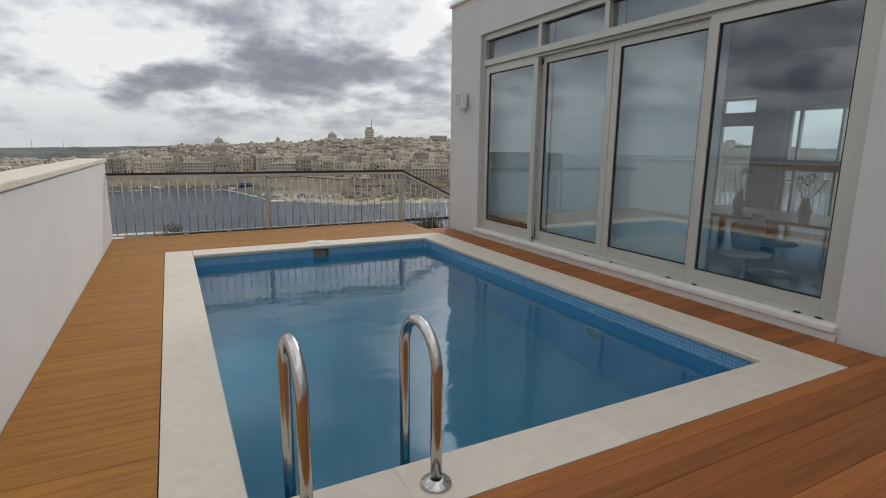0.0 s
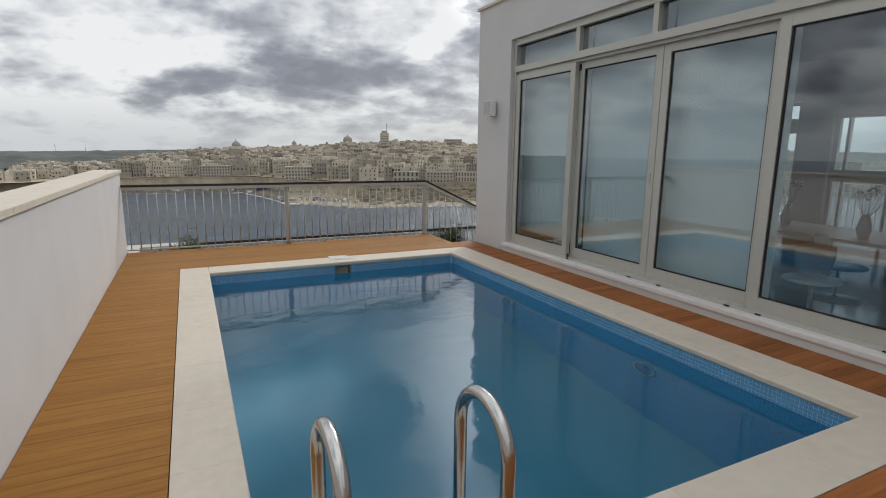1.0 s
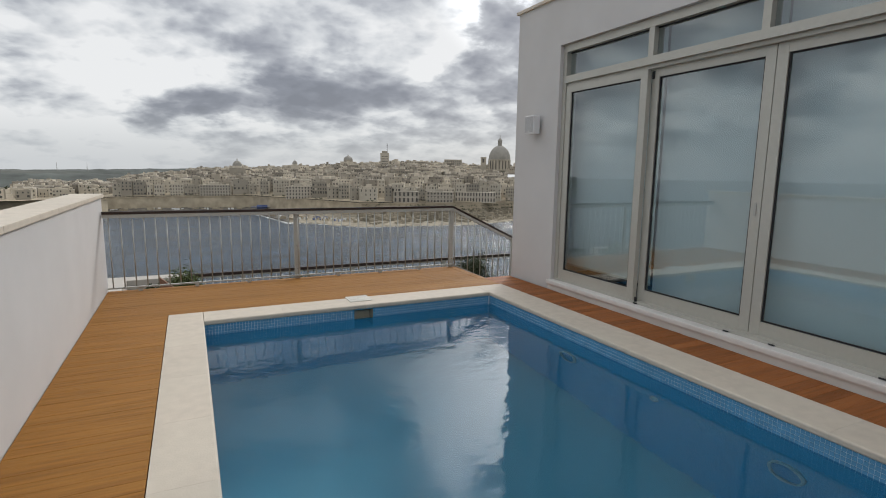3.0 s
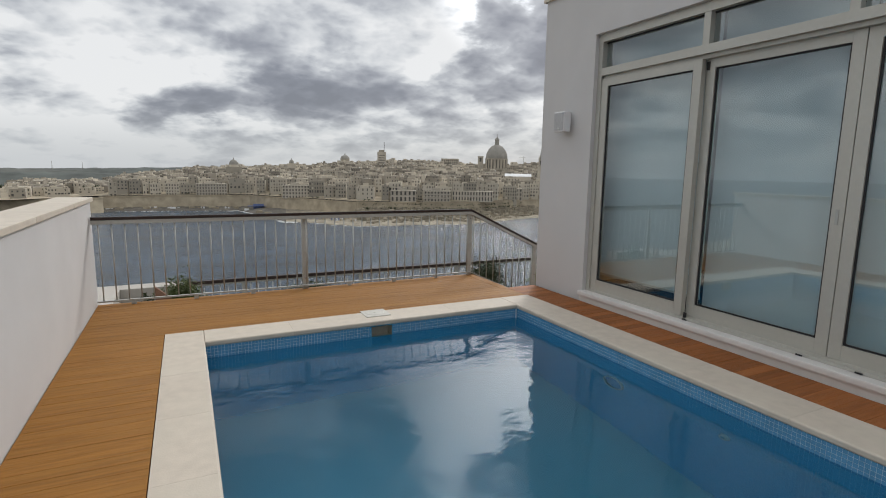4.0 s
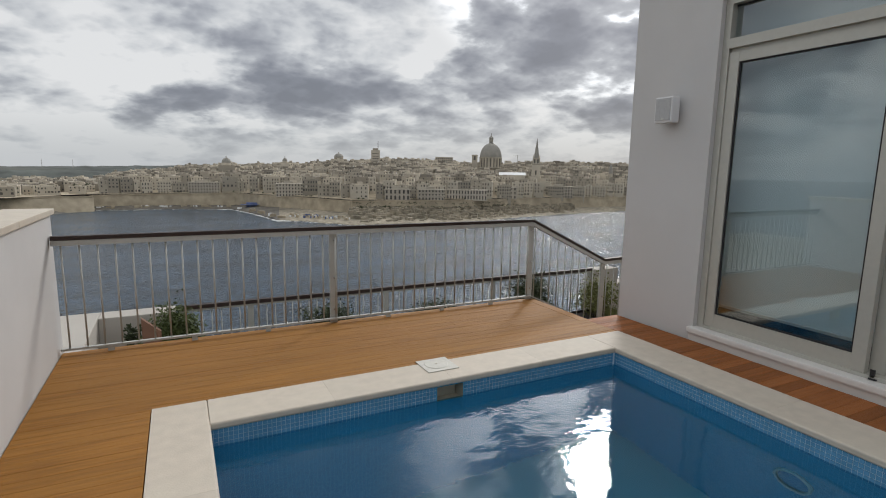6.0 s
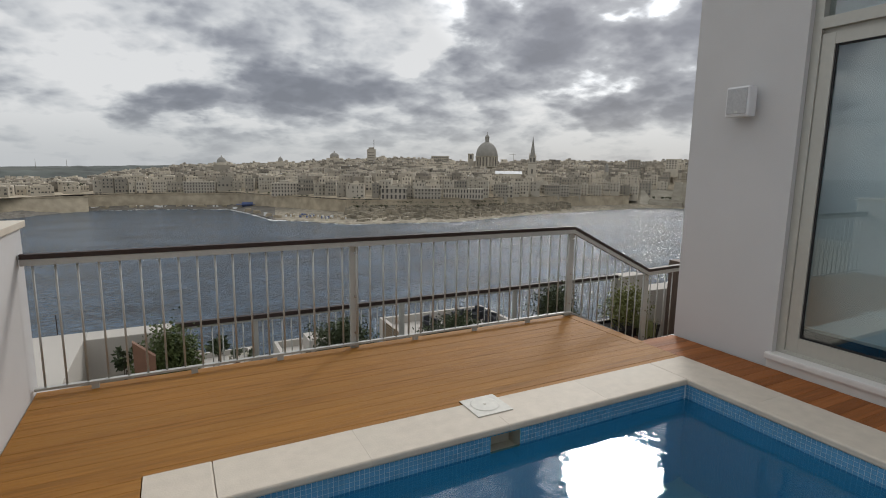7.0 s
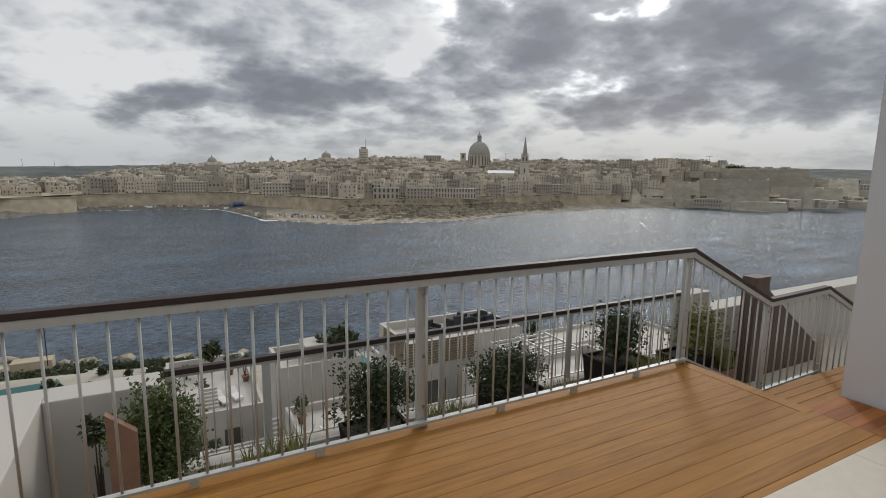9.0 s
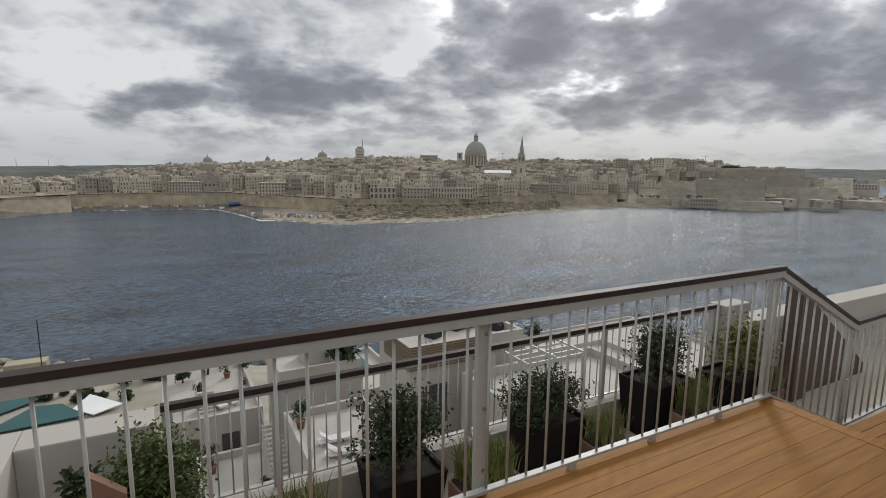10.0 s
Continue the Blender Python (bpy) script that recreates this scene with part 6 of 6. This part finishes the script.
bastion("fort_bastion", 54.2, 60.0, 805, 890, -50, z_at(-0.95, 805), "large weathered limestone fort bastion")
bastion("fort_bastion", 51.2, 54.2, 800, 850, -50, z_at(-1.3, 800), "lower limestone fort bastion")
bastion("fort_bastion", 53.5, 63.0, 930, 1080, -50, z_at(0.05, 930), "high limestone fort platform")
bastion("fort_bastion", 60.2, 65.5, 900, 980, -50, z_at(-1.55, 900), "long low limestone fort wall")
bastion("fort_bastion", 62.5, 66.5, 990, 1080, -50, z_at(-0.8, 990), "upper limestone fort terrace")
bastion("fort_bastion", 44.6, 51.6, 806, 830, -50, z_at(-2.05, 806), "long low curtain wall joining the fort and the town")
bastion("fort_quay", 49, 61.5, 782, 815, -50, z_at(-2.95, 782), "low stone quay below the fort", 1.0)
bastion("fort_quay", 61.3, 76, 930, 1010, -50, z_at(-2.5, 930), "low rocky stone quay below the fort", 3.0)
t = place(thing("quay_house", "two-storey limestone house on the quay with arched windows", "house"), 55.1, 766, 0)
zz = z_at(-3.7, 772)
part("wall", boxed(-17, 17, -5, 5, zz, zz + 12.5), "lime", t)
for f in range(2):
    for c in range(10):
        part("window", boxed(-15.5 + c * 3.2, -14.2 + c * 3.2, -5.12, -4.9, zz + 3 + f * 5, zz + 5.4 + f * 5), "dark_win", t)
t = place(thing("barracks", "long white building with rows of small dark windows", "building"), 66.6, 1000, 0)
zz = z_at(-1.6, 1000)
part("wall", boxed(-26, 30, -5, 5, zz - 10, zz + 9), "villa", t)
for f in range(2):
    for c in range(14):
        part("window", boxed(-24.5 + c * 3.8, -22.5 + c * 3.8, -5.12, -4.9, zz + 1.5 + f * 4, zz + 3.4 + f * 4), "dark_win", t)
# low houses on and round the fort
hp = Heap(); rng = random.Random(91)
for az0, az1, d0, d1, z, num in ((54, 62, 1000, 1070, z_at(0.02, 930), 14), (49, 54, 860, 900, -38, 22), (61, 70, 1010, 1080, z_at(-1.0, 1000), 26), (47.5, 53, 800, 830, -44, 16), (60, 75, 940, 1000, z_at(-2.5, 930), 34), (56, 66, 815, 850, z_at(-2.9, 830), 30), (51, 57, 770, 790, -45, 12)):
    for k in range(num):
        az = rng.uniform(az0, az1); x, y = far(az, rng.uniform(d0, d1)); h, w = rng.uniform(2.5, 6), rng.uniform(5, 16)
        hp.box(x, y, z - 4, z + h, w, 8, -radians(az) + rng.uniform(-0.3, 0.3), 0)
        for q in range(int(w / 3.5)):
            hp.box(x - w / 2 + 1.7 + q * 3.4, y - 4.3, z + h * 0.3, z + h * 0.65, 1.2, 0.8, -radians(az), 1)
ob = new("fort_houses", hp.mesh("fort_houses", ["lime_many", "dark_win"])); tagged(ob, "low limestone houses on and below the fort", "houses", kind="stuff")
bm = bmesh.new(); rng = random.Random(92)
for k in range(150):
    az = rng.choice((rng.uniform(-18, -7), rng.uniform(56.5, 58), rng.uniform(60, 72), rng.uniform(0, 45), rng.uniform(48, 55.9)))
    d, z = (720 + rng.uniform(0, 120), -28) if az < -6 else ((945, z_at(0.1, 940)) if 56 < az < 59 else ((rng.uniform(950, 1010), z_at(-2.4, 940)) if az >= 59 else (lerp_table(az, WALLD) + rng.uniform(11, 14), lerp_table(az, WALL_TOP) + 0.5) if az < 46 else (rng.uniform(784, 796), z_at(-2.95, 782) + 0.5)))
    x, y = far(az, d); r = rng.uniform(1.6, 4.5) * (0.5 if 0 <= az < 46 else 1)
    leaf_mesh(bm, rng, (x, y, z + r * 0.5), (r, r, r * 0.6), 40, r * 0.5)
for k in range(260):
    az, row = rng.uniform(17.5, 35), rng.choice((0, 1, 1, 2))
    x, y = far(az, lerp_table(az, WALLD) - 3.5 - row * 3); r = rng.uniform(0.5, 1.3)
    leaf_mesh(bm, rng, (x, y, -35.5 - row * 3.6 + rng.uniform(-0.8, 0.8)), (r * 1.8, r, r), 24, r * 0.6)
tagged(part("city_trees", bm, "leaf"), "scattered dark green trees of the far shore", "trees", kind="stuff")
# boats and bathing huts at the cove
t = place(thing("beach_kiosk", "blue canvas kiosk on the rocky foreshore", "kiosk"), 6.9, 640, -48.3)
part("body", boxed(-7, 8, -3, 3, 0, 6.5), "blue_cloth", t); part("awning", boxed(-13, 7, -7, 0, 4.2, 4.7), "blue_cloth", t)
hp = Heap(); rng = random.Random(31)
for k in range(70):
    az = rng.uniform(10.5, 17); s = lerp_table(az, SHORE); x, y = far(az, s + rng.uniform(14, 40))
    hp.box(x, y, -48, -46.2 + rng.uniform(-0.3, 0.5), rng.uniform(0.8, 2.2), 1.2, rng.uniform(0, 3), rng.choice((0, 1, 2, 2)))
for k in range(46):
    az = rng.uniform(-7, 10); x, y = far(az, lerp_table(az, SHORE) + rng.uniform(8, 13))
    hp.box(x, y, -49, -46.4 + rng.uniform(-0.5, 0.9), rng.uniform(1.2, 6), 2, -radians(az), rng.choice((0, 2, 2, 2)))
ob = new("bathing_things", hp.mesh("bathing_things", ["roof_white", "blue_cloth", "lime_old"])); tagged(ob, "white and blue boats and sunshades on the foreshore", "boats", kind="stuff")


garden_tree((11.2, 42.8, -12.5), 1.5, 0.7, 411, "rounded pale green shrub on a flat roof")


# far hills
def hill_range(name, az0, az1, d, els, label, depth=500):
    bm = bmesh.new(); rows = []
    for az in span(az0, az1, 90):
        z = 1.4 + d * math.tan(radians(lerp_table(az, els))) + d * 0.0016 * noise.noise((az * 1.3, d, 0)) + d * 0.0007 * noise.noise((az * 6, d, 1))
        rows.append([bm.verts.new((*far(az, dd), zz)) for dd, zz in ((d - depth * 0.6, -52), (d - depth * 0.25, -40 + (z + 40) * 0.45), (d - depth * 0.08, -40 + (z + 40) * 0.85), (d, z), (d + depth * 0.5, -52))])
    for a, c in zip(rows, rows[1:]):
        for k in range(4):
            bm.faces.new((a[k], c[k], c[k + 1], a[k + 1]))
    return tagged(part(name, bm, "hill", smooth=True), label, "hills", kind="structure")


hill_range("backdrop_hills_west", -40, 20, 2300, ((-40, -0.5), (-11, -0.45), (0, -0.2), (8, 0.0), (20, 0.05)), "dark wooded far hills")
hill_range("backdrop_hills_east", 40, 100, 3000, ((40, 0.3), (58, 0.25), (66, 0.15), (80, 0.1), (100, 0.0)), "dark wooded far hills", 700)
hill_range("backdrop_woods_west", -40, -1, 1250, ((-40, -1.0), (-11, -0.75), (-6, -0.85), (-1, -1.5)), "dark belt of far woods", 250)
for az in (-10.4, -8.2, 28.5):
    d = 2250
    t = place(thing("pylon", "thin distant radio mast on the hills", "mast", "masts on the hills"), az, d, z_at(-0.6, d))
    part("mast", lathe(bmesh.new(), [(0.9, 0), (0.4, 30), (0, 32)], 4), "lead", t)

# ---- deck planks ----
deck = thing("deck", "oiled orange-brown timber deck of narrow grooved boards", "deck", kind="structure", at=(0, 0, 0))
PITCH, GAP = 0.0857, 0.0013
plank_cache = {}


def plank(x0, x1, y, mat="deck", width=PITCH):
    """A board with rebated edges, so that a shallow groove shows between neighbours."""
    key = (round(x1 - x0, 3), mat, round(width, 3))
    if key not in plank_cache:
        bm = bmesh.new(); L, w, g = (x1 - x0), width - 0.0003, GAP / 2
        prof = ((0.0, -0.024), (0.0, -0.0014), (g * 0.6, -0.0012), (g, -0.0008), (g + 0.001, 0.0),
                (w - g - 0.001, 0.0), (w - g, -0.0008), (w - g * 0.6, -0.0012), (w, -0.0014), (w, -0.024))
        a = [bm.verts.new((0.0007, yy, zz)) for yy, zz in prof]; c = [bm.verts.new((L - 0.0007, yy, zz)) for yy, zz in prof]
        for k in range(10):
            j = (k + 1) % 10
            bm.faces.new((a[k], a[j], c[j], c[k]))
        bm.faces.new(a); bm.faces.new(c[::-1])
        plank_cache[key] = mesh_of("board", bm, mat)
    o = new("board", plank_cache[key]); o.parent = deck
    o.location = (x0, y, random.uniform(-0.0008, 0.0008))


# boards beside the pool, in front of it and beyond it; redder, darker tone towards the house
y = CY0 - 0.003 - 74 * PITCH
while y < CY0 - 0.06:
    j = (0.55, 0.95, 0.3, 1.15, 0.7)[round((y - BACK_Y) / PITCH) % 5]
    plank(WALL_L + 0.006, j, y); plank(j, 4.085, y, "deck_red"); y += PITCH
plank(WALL_L + 0.006, CX0 - 0.004, y)
plank(CX1 + 0.004, 4.065, y, "deck_red")
while y + PITCH < CY1:
    y += PITCH
    plank(WALL_L + 0.006, CX0 - 0.004, y); plank(CX1 + 0.004, 4.065, y, "deck_red")
for k in range(-1, 14):
    y, wide = (CY1 + 0.003, 8.635 - CY1 - 0.003) if k < 0 else (8.635 + k * PITCH, PITCH)
    right = 3.60 if y > 8.92 else 4.065
    left = WALL_L + 0.006
    if k < 0:
        plank(left, 1.815, y, width=wide); left = 2.053
    if right < 4:
        plank(left, right, y, width=wide)
    else:
        plank(left, 3.68, y, width=wide); plank(3.68, right, y, "deck_red", wide)
bm = boxed(0, 0.095, 0, 0.88, -0.024, 0.001, 0.002)
o = part("edge_board", bm, "deck", deck); o.location = (3.604, 8.945, 0)

# ---- mosaic band above the water ----
TP = 0.025
tm = bmesh.new(); box(tm, 0.0014, TP - 0.0014, -0.003, 0.0005, 0.0014, TP - 0.0014)
tile_mesh = mesh_of("tile", tm, "tile")
band = thing("mosaic_band", "band of small blue glazed mosaic tiles above the water", "tiles", kind="structure", at=(0, PY1 + OV, 0))
rows = 5
heap = Heap()
for q in ((PX0 - OV, SX0 - 0.008, PY1 + OV - 0.0012, PY1 + OV - 0.0004), (SX1 + 0.008, PX1 + OV, PY1 + OV - 0.0012, PY1 + OV - 0.0004),
          (PX1 + OV - 0.0010, PX1 + OV - 0.0004, PY0 - OV, PY1 + OV - 0.002), (PX0 - OV + 0.0004, PX0 - OV + 0.0010, PY0 - OV, PY1 + OV - 0.002)):
    bm = boxed(*q, PZ - 0.125, PZ); bm.transform(Matrix.Translation((0, -(PY1 + OV), 0)))
    part("grout_bed", bm, "grout", band, "pale grout bed")


def far_tiles(x0, x1, single):
    n = int((x1 - x0) / TP)
    for k in range(n):
        for r in range(rows):
            x, z = x0 + k * TP, PZ - (r + 1) * TP
            if SX0 - 0.006 < x + TP / 2 < SX1 + 0.006:
                continue
            if single:
                o = new("tile", tile_mesh); o.parent = band; o.location = (x, 0, z)
            else:
                heap.box(x + TP / 2, -0.0012, z + 0.0014, z + TP - 0.0014, TP - 0.0028, 0.0035, 0)


X0 = PX0 - OV
far_tiles(X0 + 43 * TP, X0 + 103 * TP + 0.001, True)
far_tiles(X0, X0 + 43 * TP + 0.001, False); far_tiles(X0 + 103 * TP, PX1 + OV, False)
for k in range(int((PY1 - PY0) / TP)):
    for r in range(rows):
        z = PZ - (r + 1) * TP
        for x in (PX1 + OV - 0.0012, PX0 - OV + 0.0012):
            heap.box(x, -(k + 0.5) * TP, z + 0.0014, z + TP - 0.0014, 0.0035, TP - 0.0028, 0)
o = new("tile_rest", heap.mesh("tile_rest", ["tile"])); o.parent = band; tagged(o, kind="stuff")
